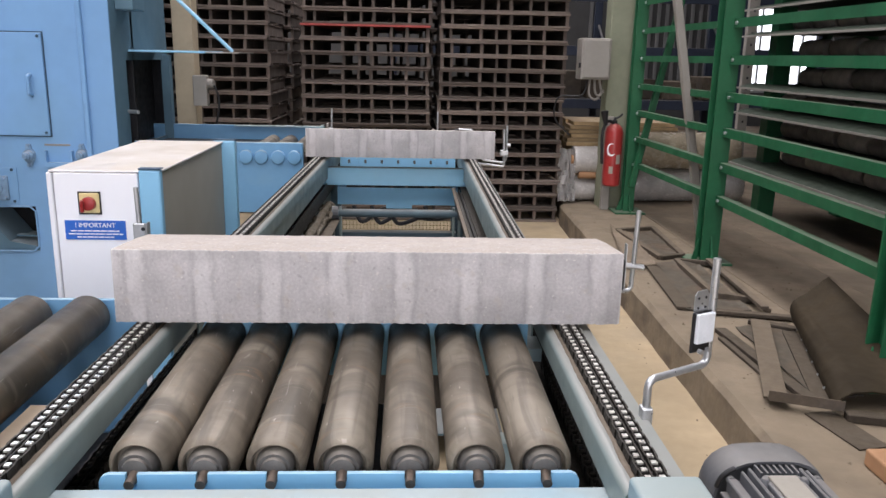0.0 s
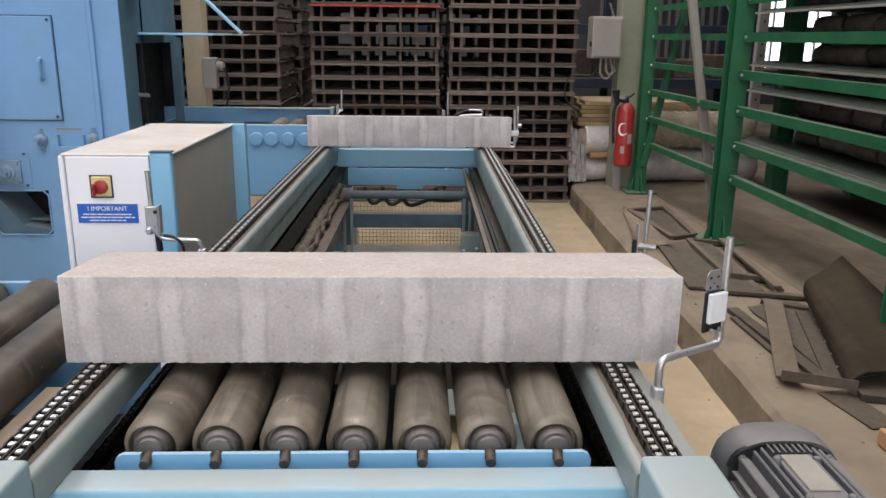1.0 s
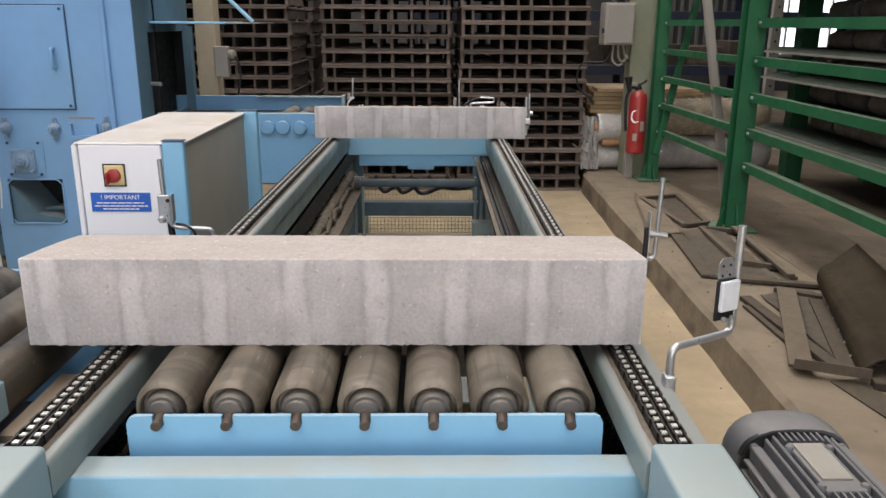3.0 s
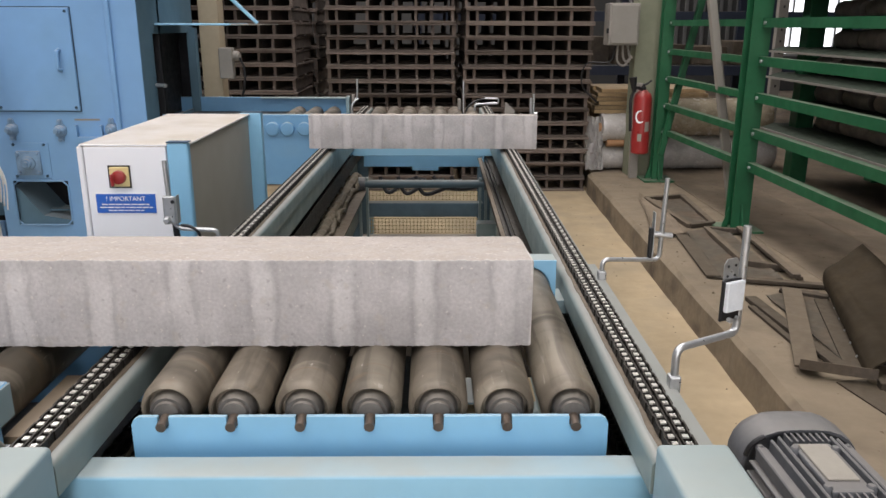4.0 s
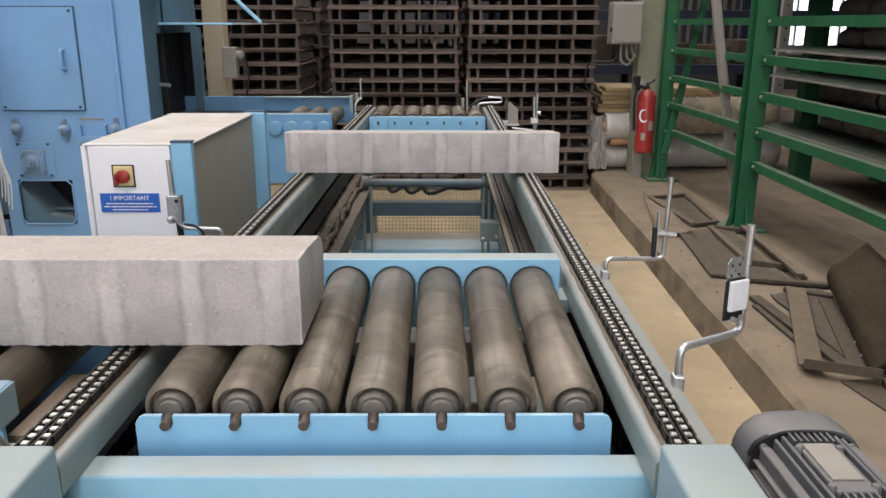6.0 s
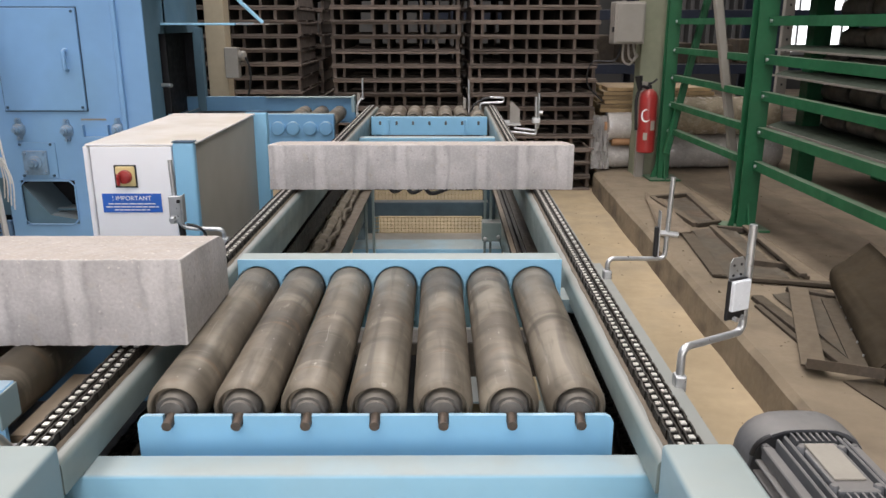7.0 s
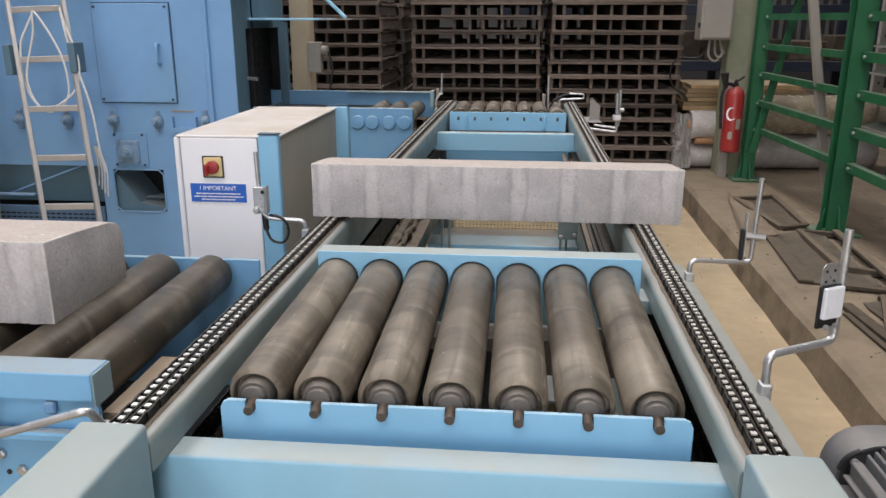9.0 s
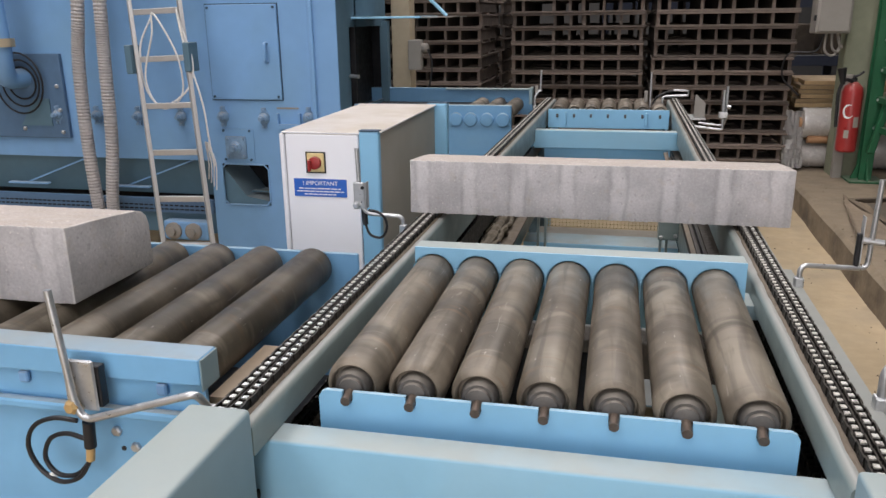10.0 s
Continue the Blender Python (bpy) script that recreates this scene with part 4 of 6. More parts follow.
part("sensor", B(-0.655, -0.636, 1.893, 1.905, 0.970, 1.035, bevel=0.002), BLACK, s3)
part("plug", C((-0.645, 1.897, 0.970), (-0.642, 1.897, 0.925), 0.008, 10), BLACK, s3, smooth=True)
part("cable", tube(smooth_path([(-0.642, 1.897, 0.925), (-0.628, 1.89, 0.900), (-0.600, 1.89, 0.893), (-0.583, 1.89, 0.915), (-0.586, 1.89, 0.945), (-0.606, 1.89, 0.962), (-0.630, 1.892, 0.965)]), 0.0036, 8), BLACK, s3, smooth=True)
s4 = rod_stand("sensor_bracket", "bent steel rod with a plate and looped black cable", [(-0.608, 0.985, 0.870), (-0.608, 0.955, 0.910), (-0.800, 0.945, 0.850), (-0.814, 0.945, 0.876), (-0.836, 0.952, 1.062)], 0.0062)
part("sensor_plate", B(-0.838, -0.782, 0.956, 0.962, 0.860, 0.947, bevel=0.003, seg=1), STEEL, s4)
part("sensor", B(-0.800, -0.778, 0.9625, 0.98, 0.865, 0.935, bevel=0.002), BLACK, s4)
part("nut", lathe([(0, 0.012), (0.012, 0.012), (0.016, 0.008)], (-0.818, 0.950, 0.873), (0, -1, 0), 6), CABLE_TAN, s4)
part("plug", C((-0.799, 0.950, 0.845), (-0.802, 0.950, 0.800), 0.0095, 12), BLACK, s4, smooth=True)
part("plug_tip", C((-0.802, 0.950, 0.800), (-0.806, 0.950, 0.776), 0.007, 12), CABLE_TAN, s4, smooth=True)
loop = [(-0.806, 0.95, 0.776), (-0.828, 0.945, 0.744), (-0.862, 0.94, 0.736), (-0.895, 0.94, 0.757), (-0.909, 0.94, 0.795), (-0.893, 0.94, 0.832), (-0.855, 0.942, 0.850), (-0.815, 0.945, 0.848)]
part("cable", tube(smooth_path(loop), 0.0040, 8), BLACK, s4, smooth=True)
part("cable", tube(smooth_path([(-0.806, 0.953, 0.776), (-0.832, 0.949, 0.748), (-0.866, 0.946, 0.745), (-0.886, 0.946, 0.772), (-0.872, 0.946, 0.808), (-0.840, 0.946, 0.822), (-0.808, 0.948, 0.815)]), 0.0040, 8), BLACK, s4, smooth=True)
part("cable_tie", C((-0.874, 0.944, 0.738), (-0.878, 0.944, 0.748), 0.0055, 8), WHITE, s4)
s5 = rod_stand("sensor_bracket", "thin steel rod beside the far rollers", [(-0.502, 4.88, 0.91), (-0.502, 4.88, 0.965), (-0.478, 4.90, 1.0), (-0.470, 4.90, 1.0), (-0.467, 4.90, 1.124)], 0.006)
part("sensor", B(-0.505, -0.487, 4.905, 4.93, 0.97, 1.03, bevel=0.003, seg=1), EBOX, s5)
s6 = rod_stand("sensor_bracket", "bent steel rod with a cable at the far rail end", [(0.263, 4.94, 0.915), (0.263, 4.94, 0.966), (0.376, 4.95, 0.972)], 0.0075)
part("second_rod", tube(rounded_path([(0.376, 4.95, 0.972), (0.410, 4.95, 0.974), (0.411, 4.95, 1.0), (0.325, 4.95, 1.004)], 0.01), 0.006, 8), STEEL, s6, smooth=True)
part("upright_rod", tube([(0.192, 4.95, 0.90), (0.190, 4.95, 1.111)], 0.0055, 8), STEEL, s6, smooth=True)
part("sensor", B(0.155, 0.175, 4.93, 4.96, 0.93, 1.00, bevel=0.003, seg=1), EBOX, s6)
part("cable", tube(smooth_path([(0.325, 4.95, 1.0), (0.285, 4.95, 0.992), (0.235, 4.95, 0.965), (0.21, 4.95, 0.93), (0.205, 4.95, 0.90)]), 0.006, 8), BLACK, s6, smooth=True)
s7 = rod_stand("sensor_bracket", "twin steel rods on the far rail", [(0.40, 4.35, 0.868), (0.425, 4.35, 0.866), (0.545, 4.35, 0.852), (0.541, 4.35, 1.060)], 0.0075)
part("second_rod", tube(rounded_path([(0.425, 4.38, 0.885), (0.550, 4.38, 0.870), (0.561, 4.37, 0.90), (0.559, 4.37, 1.078)], 0.02), 0.0065, 10), STEEL, s7, smooth=True)
part("sensor", B(0.522, 0.566, 4.335, 4.375, 0.915, 0.945, bevel=0.004), STEEL, s7)
part("clamp", C((0.556, 4.33, 0.975), (0.575, 4.33, 0.975), 0.011, 10), STEEL, s7, smooth=True)
plate = thing("guard_plate", (0.46, 4.95, 0.84), "bent galvanised guard plate at the far rail end", "plate")
part("flat", B(0.385, 0.515, 4.86, 5.1, 0.838, 0.844), STEEL, plate)
part("upright", prism([(0.515, 0.8445), (0.515, 0.930), (0.457, 0.982), (0.452, 0.960), (0.452, 0.8445)], 4.95, 4.955), EBOX, plate)

# ---- gear motor ----
mot = thing("gear_motor", (0.60, 1.0, 0), "dusty dark grey finned electric motor beside the conveyor", "motor")
MX, MZ = 0.621, 0.700
HALF = [(0.0, 0.1015), (0.022, 0.101), (0.044, 0.099), (0.064, 0.092), (0.080, 0.081), (0.092, 0.065), (0.099, 0.044), (0.101, 0.020)]
OUTLINE = HALF + [(x, -z) for x, z in HALF[::-1]] + [(-x, -z) for x, z in HALF[1:]] + [(-x, z) for x, z in HALF[:0:-1]]


def loft(rings):
    """Skin over copies of the motor's cross-section, each (y, scale)."""
    bm = bmesh.new()
    loops = [[bm.verts.new((MX + x * k, y, MZ + z * k)) for x, z in OUTLINE] for y, k in rings]
    n = len(OUTLINE)
    for a, b in zip(loops, loops[1:]):
        for i in range(n):
            bm.faces.new((a[i], a[(i + 1) % n], b[(i + 1) % n], b[i]))
    bm.faces.new(loops[0])
    bm.faces.new(loops[-1])
    bmesh.ops.recalc_face_normals(bm, faces=bm.faces)
    return bm


part("housing", loft([(0.78, 0.70), (0.79, 0.80), (1.15, 0.80), (1.16, 0.74)]), MOTOR, mot, smooth=True)
cover = part("fan_cover", loft([(1.175, 0.86), (1.160, 0.93), (1.158, 0.985), (1.163, 1.0), (1.210, 1.0), (1.228, 0.97), (1.240, 0.88), (1.243, 0.6)]), MOTOR, mot, smooth=True)
part("cover_slot", tube(smooth_path([(MX - 0.093, 1.1605, MZ + 0.052), (MX - 0.088, 1.1585, MZ + 0.070), (MX - 0.078, 1.1575, MZ + 0.082), (MX - 0.066, 1.158, MZ + 0.088)]), 0.0045, 8), BLACK, cover, smooth=True)
part("bolt", lathe([(0, 0.0075), (0.007, 0.0075), (0.010, 0.004)], (MX - 0.074, 1.155, MZ + 0.069), (0, -1, 0), 8), MOTOR, cover, smooth=True)
part("bolt", lathe([(0, 0.0075), (0.007, 0.0075), (0.010, 0.004)], (MX + 0.074, 1.155, MZ + 0.069), (0, -1, 0), 8), MOTOR, cover, smooth=True)
# raised ribs along the top, broad ledges at the shoulders, fins down the flanks
for u, w, top in ((-0.073, 0.0085, 0.074), (-0.057, 0.0028, 0.088), (-0.046, 0.0028, 0.094), (0.041, 0.0028, 0.094), (0.053, 0.0028, 0.090), (0.072, 0.0085, 0.074)):
    part("rib", B(MX + u - w, MX + u + w, 0.80, 1.150, MZ + 0.05, MZ + top, bevel=0.002, seg=1), MOTOR, mot)
for k in range(6):
    z = 0.046 - 0.019 * k
    for sd in (-1, 1):
        a, b = sorted((MX + sd * 0.074, MX + sd * (0.094 - 0.002 * abs(k - 2))))
        part("fin", B(a, b, 0.80, 1.152, MZ + z - 0.0022, MZ + z + 0.0022, bevel=0.001, seg=1), MOTOR, mot)
part("terminal_pad", B(MX - 0.034, MX + 0.030, 0.99, 1.130, MZ + 0.080, MZ + 0.0925, bevel=0.004), MOTOR, mot)
for k in range(7):
    x = MX - 0.033 + 0.0105 * k
    part("top_fin", B(x - 0.0017, x + 0.0017, 1.131, 1.158, MZ + 0.080, MZ + 0.0945), MOTOR, mot)
for k in range(5):
    x = MX - 0.024 + 0.0115 * k
    part("top_fin", B(x - 0.0017, x + 0.0017, 0.88, 0.989, MZ + 0.080, MZ + 0.092), MOTOR, mot)
part("nameplate", B(MX - 0.028, MX + 0.020, 1.018, 1.120, MZ + 0.0928, MZ + 0.0965, bevel=0.001, seg=1), NAMEPLATE, mot)
for x, y in ((-0.036, 1.112), (0.030, 1.112), (-0.036, 1.003), (0.030, 1.003)):
    part("boss", lathe([(0, 0.0085), (0.012, 0.008), (0.016, 0.005)], (MX + x, y, MZ + 0.080), (0, 0, 1), 10), MOTOR, mot, smooth=True)
part("end_bell", loft([(0.735, 0.5), (0.75, 0.92), (0.775, 0.96), (0.7795, 0.90)]), MOTOR, mot, smooth=True)
part("gearbox", B(MX - 0.11, MX + 0.10, 0.50, 0.734, MZ - 0.14, MZ + 0.07, bevel=0.02), MOTOR, mot)
part("mounting_foot", B(MX - 0.09, MX + 0.09, 0.55, 0.73, 0.0, MZ - 0.141), PALE, mot)
part("drive_shaft", C((0.376, 0.62, MZ + 0.02), (MX - 0.1, 0.62, MZ + 0.02), 0.02, 12), STEEL, mot)

# ---- blue machine with side exit ----
mach = thing("machine", (-3.2, 5.2, 0), "large sky-blue steel processing machine with hatch and side exit", "machine")
YM = 4.40
# near-black sheet behind the port, for the shade inside it
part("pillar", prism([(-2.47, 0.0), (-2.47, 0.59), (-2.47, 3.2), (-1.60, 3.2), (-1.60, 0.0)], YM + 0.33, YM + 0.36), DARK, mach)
# front skin of the pillar with a rounded port through it
px0, px1, pz0, pz1 = -2.395, -2.083, 0.325, 0.583
for name_, a in (("front_skin", (-2.47, px0, 0, 0.60)), ("front_skin", (px1, -1.60, 0, 0.60)), ("front_skin", (px0, px1, 0, pz0)), ("front_skin", (px0, px1, pz1, 0.60)), ("front_skin", (-2.47, -1.60, 0.60, 3.2))):
    part(name_, B(a[0], a[1], YM, YM + 0.012, a[2], a[3]), MACHINE, mach)
bm = bmesh.new()
path = [(px0 + 0.03, pz0), (px1 - 0.03, pz0), (px1, pz0 + 0.03), (px1, pz1 - 0.03), (px1 - 0.03, pz1), (px0 + 0.03, pz1), (px0, pz1 - 0.03), (px0, pz0 + 0.03)]
pts = [(x, YM - 0.004, z) for x, z in path]
tube(pts + pts[:2], 0.006, 6, bm)
part("port_rim", bm, MACHINE, mach, smooth=True)
part("port_chute", prism([(px0, pz0 - 0.02), (px1, pz0 - 0.02), (px1, pz0 + 0.02), (px0 + 0.14, pz0 + 0.05), (px0, pz0 + 0.23)], YM + 0.02, YM + 0.30), MACHINE_SHADED, mach)
part("port_lip", B(px0 + 0.14, px1, YM + 0.10, YM + 0.14, pz0 + 0.060, pz0 + 0.070), MACHINE_SHADED, mach)
# side facing the conveyor, coloured as in shade, with its exit opening
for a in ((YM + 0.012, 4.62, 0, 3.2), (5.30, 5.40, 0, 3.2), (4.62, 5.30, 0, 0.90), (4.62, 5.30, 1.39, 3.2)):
    part("side_skin", B(-1.612, -1.60, a[0], a[1], a[2], a[3]), MACHINE_SHADED, mach)
# added black sheets put the exit's unlit depth into colour
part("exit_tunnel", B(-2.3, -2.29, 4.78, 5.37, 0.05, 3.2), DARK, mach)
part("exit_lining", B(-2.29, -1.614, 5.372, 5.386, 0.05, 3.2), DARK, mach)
part("rear_skin", B(-6.5, -1.613, 5.388, 5.40, 0.0, 3.2), MACHINE_SHADED, mach)
part("exit_curtain", B(-1.70, -1.692, 4.63, 5.386, 0.885, 1.42), BLACK_AND_SHADE, mach, "black sheet for the dark inside the exit")
part("exit_jamb", B(-1.60, -1.56, 5.30, 5.36, 0.85, 1.42), MACHINE_SHADED, mach)
part("exit_flap", B(-1.598, -1.17, 4.66, 5.15, 1.437, 1.450, bevel=0.003, seg=1), PLATE_BLUE, mach)
part("flap_tail", B(-1.17, -0.98, 4.70, 5.15, 1.440, 1.447), EBOX, mach)
part("flap_stay", tube([(-1.02, 4.72, 1.45), (-1.45, 4.72, 1.86)], 0.011, 8), PLATE_BLUE, mach)
part("latch", C((-1.598, 4.60, 1.105), (-1.53, 4.56, 1.105), 0.011, 10), STEEL, mach)
part("side_box", B(-1.598, -1.50, 4.50, 4.70, 1.66, 1.80, bevel=0.006), MACHINE_SHADED, mach)
part("corner_rib", B(-1.765, -1.738, YM - 0.022, YM - 0.001, 0.0, 3.2, bevel=0.004, seg=1), MACHINE, mach)
hatch = part("hatch", B(-2.407, -1.957, YM - 0.016, YM - 0.001, 0.980, 1.528, bevel=0.004), MACHINE, mach)
part("hatch_seal", B(-2.413, -1.951, YM - 0.005, YM - 0.0005, 0.974, 1.534), BLUE_DARK_EDGE, mach)
part("handle", tube(rounded_path([(-2.032, YM - 0.016, 1.20), (-2.032, YM - 0.05, 1.205), (-2.032, YM - 0.05, 1.302), (-2.032, YM - 0.016, 1.307)], 0.012), 0.011, 8), MACHINE, hatch, smooth=True)
for x, z in ((-2.390, 0.998), (-1.975, 0.998), (-2.390, 1.510), (-1.975, 1.510)):
    part("screw", lathe([(0, 0.008), (0.006, 0.008), (0.008, 0.005)], (x, YM - 0.016, z), (0, -1, 0), 8), BLUE_DARK_EDGE, hatch)


def flange_bearing(x, z, r, square=False):
    bm = bmesh.new()
    if square:
        box(bm, x - r * 1.5, x + r * 1.5, YM - 0.022, YM - 0.003, z - r * 1.5, z + r * 1.5, bevel=0.008)
        for dx in (-1.15, 1.15):
            for dz in (-1.15, 1.15):
                cyl(bm, (x + dx * r, YM - 0.022, z + dz * r), (x + dx * r, YM - 0.036, z + dz * r), 0.010, 6)
    else:
        prism([(x - r * 0.95, z - r * 0.5), (x - r * 0.42, z - r * 1.15), (x - r * 0.36, z - r * 1.8), (x + r * 0.36, z - r * 1.8), (x + r * 0.42, z - r * 1.15), (x + r * 0.95, z - r * 0.5), (x + r * 0.95, z + r * 0.5), (x + r * 0.42, z + r * 1.15), (x + r * 0.36, z + r * 1.8), (x - r * 0.36, z + r * 1.8), (x - r * 0.42, z + r * 1.15), (x - r * 0.95, z + r * 0.5)], YM - 0.014, YM - 0.001, bm=bm)
        for dz in (-1.5, 1.5):
            cyl(bm, (x, YM - 0.022, z + dz * r), (x, YM - 0.034, z + dz * r), 0.009, 6)
    lathe([(-0.01, r * 0.92), (0.008, r * 0.88), (0.014, r * 0.72), (0.016, r * 0.62), (0.032, r * 0.55), (0.034, r * 0.3)], (x, YM - 0.022, z), (0, -1, 0), 18, bm)
    ob = part("flange_bearing", bm, BEARING, mach, smooth=True)
    part("shaft_end", C((x, YM - 0.056, z), (x, YM - 0.072, z), r * 0.35, 12), BEARING, ob)


for x, z in ((-2.352, 0.876), (-2.084, 0.870), (-1.797, 0.876)):
    flange_bearing(x, z, 0.034)
flange_bearing(-2.282, 0.687, 0.046, True)
bp = part("bearing_plate", B(-2.375, -2.165, YM - 0.006, YM - 0.0005, 0.598, 0.800, bevel=0.001, seg=1), MACHINE, mach)
for x, z in ((-2.36, 0.79), (-2.19, 0.79), (-2.36, 0.612), (-2.19, 0.612)):
    part("bolt", lathe([(0, 0.008), (0.006, 0.008), (0.009, 0.005)], (x, YM - 0.006, z), (0, -1, 0), 8), BLUE_DARK_EDGE, bp)
part("fork_slot", prism([(-2.0, 0.81), (-2.0, 0.90), (-1.985, 0.90), (-1.985, 0.835), (-1.86, 0.835), (-1.86, 0.90), (-1.845, 0.90), (-1.845, 0.81)], YM - 0.03, YM - 0.001), MACHINE, mach)
part("label_strip", B(-2.0, -1.86, YM - 0.003, YM - 0.001, 0.925, 0.935), EBOX, mach)
# long body left of the pillar
part("long_skin", B(-6.5, -2.472, YM + 0.02, YM + 0.032, 0.595, 3.2), MACHINE, mach)
part("hopper_skin", prism([(YM + 0.05, 0.594), (YM + 0.06, 0.594), (YM + 0.13, 0.352), (YM + 0.12, 0.352)], -6.5, -2.472, axis="x"), MACHINE_SHADED, mach)
for k in range(4):
    x = -2.62 - 0.75 * k
    part("hopper_rib", prism([(x - 0.012, 0.59), (x + 0.012, 0.59), (x - 0.50, 0.40), (x - 0.53, 0.40)], YM + 0.034, YM + 0.046), MACHINE, mach)
    part("hopper_lip", B(x - 0.60, x - 0.30, YM - 0.01, YM + 0.03, 0.408, 0.420, bevel=0.003, seg=1), MACHINE, mach)
part("belt_edge", B(-6.5, -2.475, YM - 0.02, YM + 0.01, 0.255, 0.350, bevel=0.004, seg=1), DULL_BLUE, mach, "dusty blue-grey belt edge")
bm = bmesh.new()
for k in range(110):
    x = -2.50 - 0.036 * k
    box(bm, x - 0.026, x, YM - 0.023, YM - 0.0195, 0.300, 0.309)
    box(bm, x - 0.026, x, YM - 0.023, YM - 0.0195, 0.275, 0.284)
tagged(part("belt_perforation", bm, DARK, mach), kind="stuff")
part("belt_frame", B(-6.5, -2.475, YM + 0.02, YM + 0.06, 0.12, 0.254), MACHINE_SHADED, mach)
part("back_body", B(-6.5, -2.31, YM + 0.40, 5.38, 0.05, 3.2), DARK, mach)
part("under_drive", B(-2.82, -2.50, YM - 0.06, YM + 0.02, 0.085, 0.215, bevel=0.02), MACHINE, mach)
for x in (-2.74, -2.60):
    part("drive_boss", lathe([(0, 0.055), (0.02, 0.055), (0.03, 0.03), (0.05, 0.028)], (x, YM - 0.06, 0.15), (0, -1, 0), 18), EBOX, mach, smooth=True)
for x in (-3.505, -3.224, -2.93, -2.636):
    flange_bearing(x, 0.872, 0.032)
# left panel with suction pipe
pan = part("pipe_panel", B(-4.1, -3.44, YM - 0.012, YM + 0.018, 0.72, 1.25, bevel=0.006), DULL_BLUE, mach)
part("window_plate", prism([(-3.78, 0.80), (-3.55, 0.80), (-3.55, 0.97), (-3.66, 0.97)], YM - 0.02, YM - 0.013), MACHINE_SHADED, pan)
for x, z in ((-3.48, 0.76), (-3.48, 0.9), (-3.48, 1.05), (-3.76, 0.78)):
    part("bolt", lathe([(0, 0.013), (0.01, 0.013), (0.014, 0.008)], (x, YM - 0.012, z), (0, -1, 0), 8), STEEL, pan)
bend = smooth_path([(-3.72, YM, 1.10), (-3.72, YM - 0.14, 1.11), (-3.69, YM - 0.20, 1.20), (-3.67, YM - 0.22, 1.34), (-3.68, YM - 0.22, 1.9), (-3.68, YM - 0.22, 3.0)])
part("suction_pipe", tube(bend, 0.062, 16), MACHINE, mach, smooth=True)
part("pipe_collar", lathe([(0, 0.085), (0.05, 0.085), (0.05, 0.06)], (-3.67, YM - 0.22, 1.30), (0, 0, 1), 18), BEIGE, mach, smooth=True)
bm = bmesh.new()
for k in range(3):
    ring = [(-3.72 + (0.10 + 0.035 * k) * math.cos(a), YM - 0.03 - 0.012 * k, 1.07 + (0.10 + 0.045 * k) * math.sin(a)) for a in [2 * math.pi * j / 24 for j in range(26)]]
    tube(ring, 0.006, 6, bm)
part("coiled_cable", bm, BLACK, mach, smooth=True)


def ribbed_hose(pts, r, label):
    P = smooth_path(pts, 46)
    radii = [r * (1.0 if k % 2 else 0.86) for k in range(len(P))]
    return solo("ribbed_hose", tube(P, r, 14, radii=radii), HOSE, label, "hose", group="suction hoses")


ribbed_hose([(-3.02, 4.25, 3.2), (-3.06, 4.22, 2.4), (-3.11, 4.20, 1.57), (-3.16, 4.20, 1.2), (-3.175, 4.20, 0.75), (-3.16, 4.20, 0.31), (-3.13, 4.22, 0.05)], 0.040, "grey ribbed suction hose hanging before the machine")
ribbed_hose([(-2.93, 4.25, 3.2), (-2.95, 4.22, 2.4), (-2.965, 4.20, 1.57), (-2.985, 4.20, 1.2), (-3.005, 4.20, 0.75), (-3.06, 4.20, 0.31), (-3.04, 4.24, 0.05)], 0.040, "grey ribbed suction hose beside its twin")

# ---- ladder leaning on the machine, with a rope ----
lad = thing("ladder", (-2.39, 3.86, 0), "aluminium ladder leaning against the machine", "ladder")
bot, top = Vector((-2.355, 3.86, 0.0)), Vector((-2.72, 4.33, 2.25))
side = Vector((0.158, 0.0, 0.006))
up = (top - bot).normalized()
for s in (-1, 1):
    bm = bmesh.new()
    d = top - bot
    m = Matrix.Translation((bot + top) / 2 + side * s) @ d.to_track_quat("Z", "Y").to_matrix().to_4x4()
    box(bm, -0.012, 0.012, -0.028, 0.028, -d.length / 2, d.length / 2, bevel=0.003, m=m @ pose(0, 0, 0, 0, 0, 0), seg=1)
    part("stile", bm, ALU, lad)
k = 0.205
while k < d.length:
    p = bot + up * k
    bm = bmesh.new()
    q = side.to_track_quat("Z", "Y").to_matrix().to_4x4()
    box(bm, -0.014, 0.014, -0.016, 0.016, -side.length + 0.012, side.length - 0.012, bevel=0.003, m=Matrix.Translation(p) @ q, seg=1)
    part("rung", bm, ALU, lad)
    k += 0.268
for s in (-1, 1):
    p = bot + up * 1.28 + side * s * 1.16
    part("bracket", B(-0.02, 0.02, -0.05, 0.05, -0.08, 0.08, bevel=0.006, m=Matrix.Translation(p)), MACHINE_SHADED, lad)
rp = bot + up * 1.50 + Vector((-0.01, -0.03, 0.02))
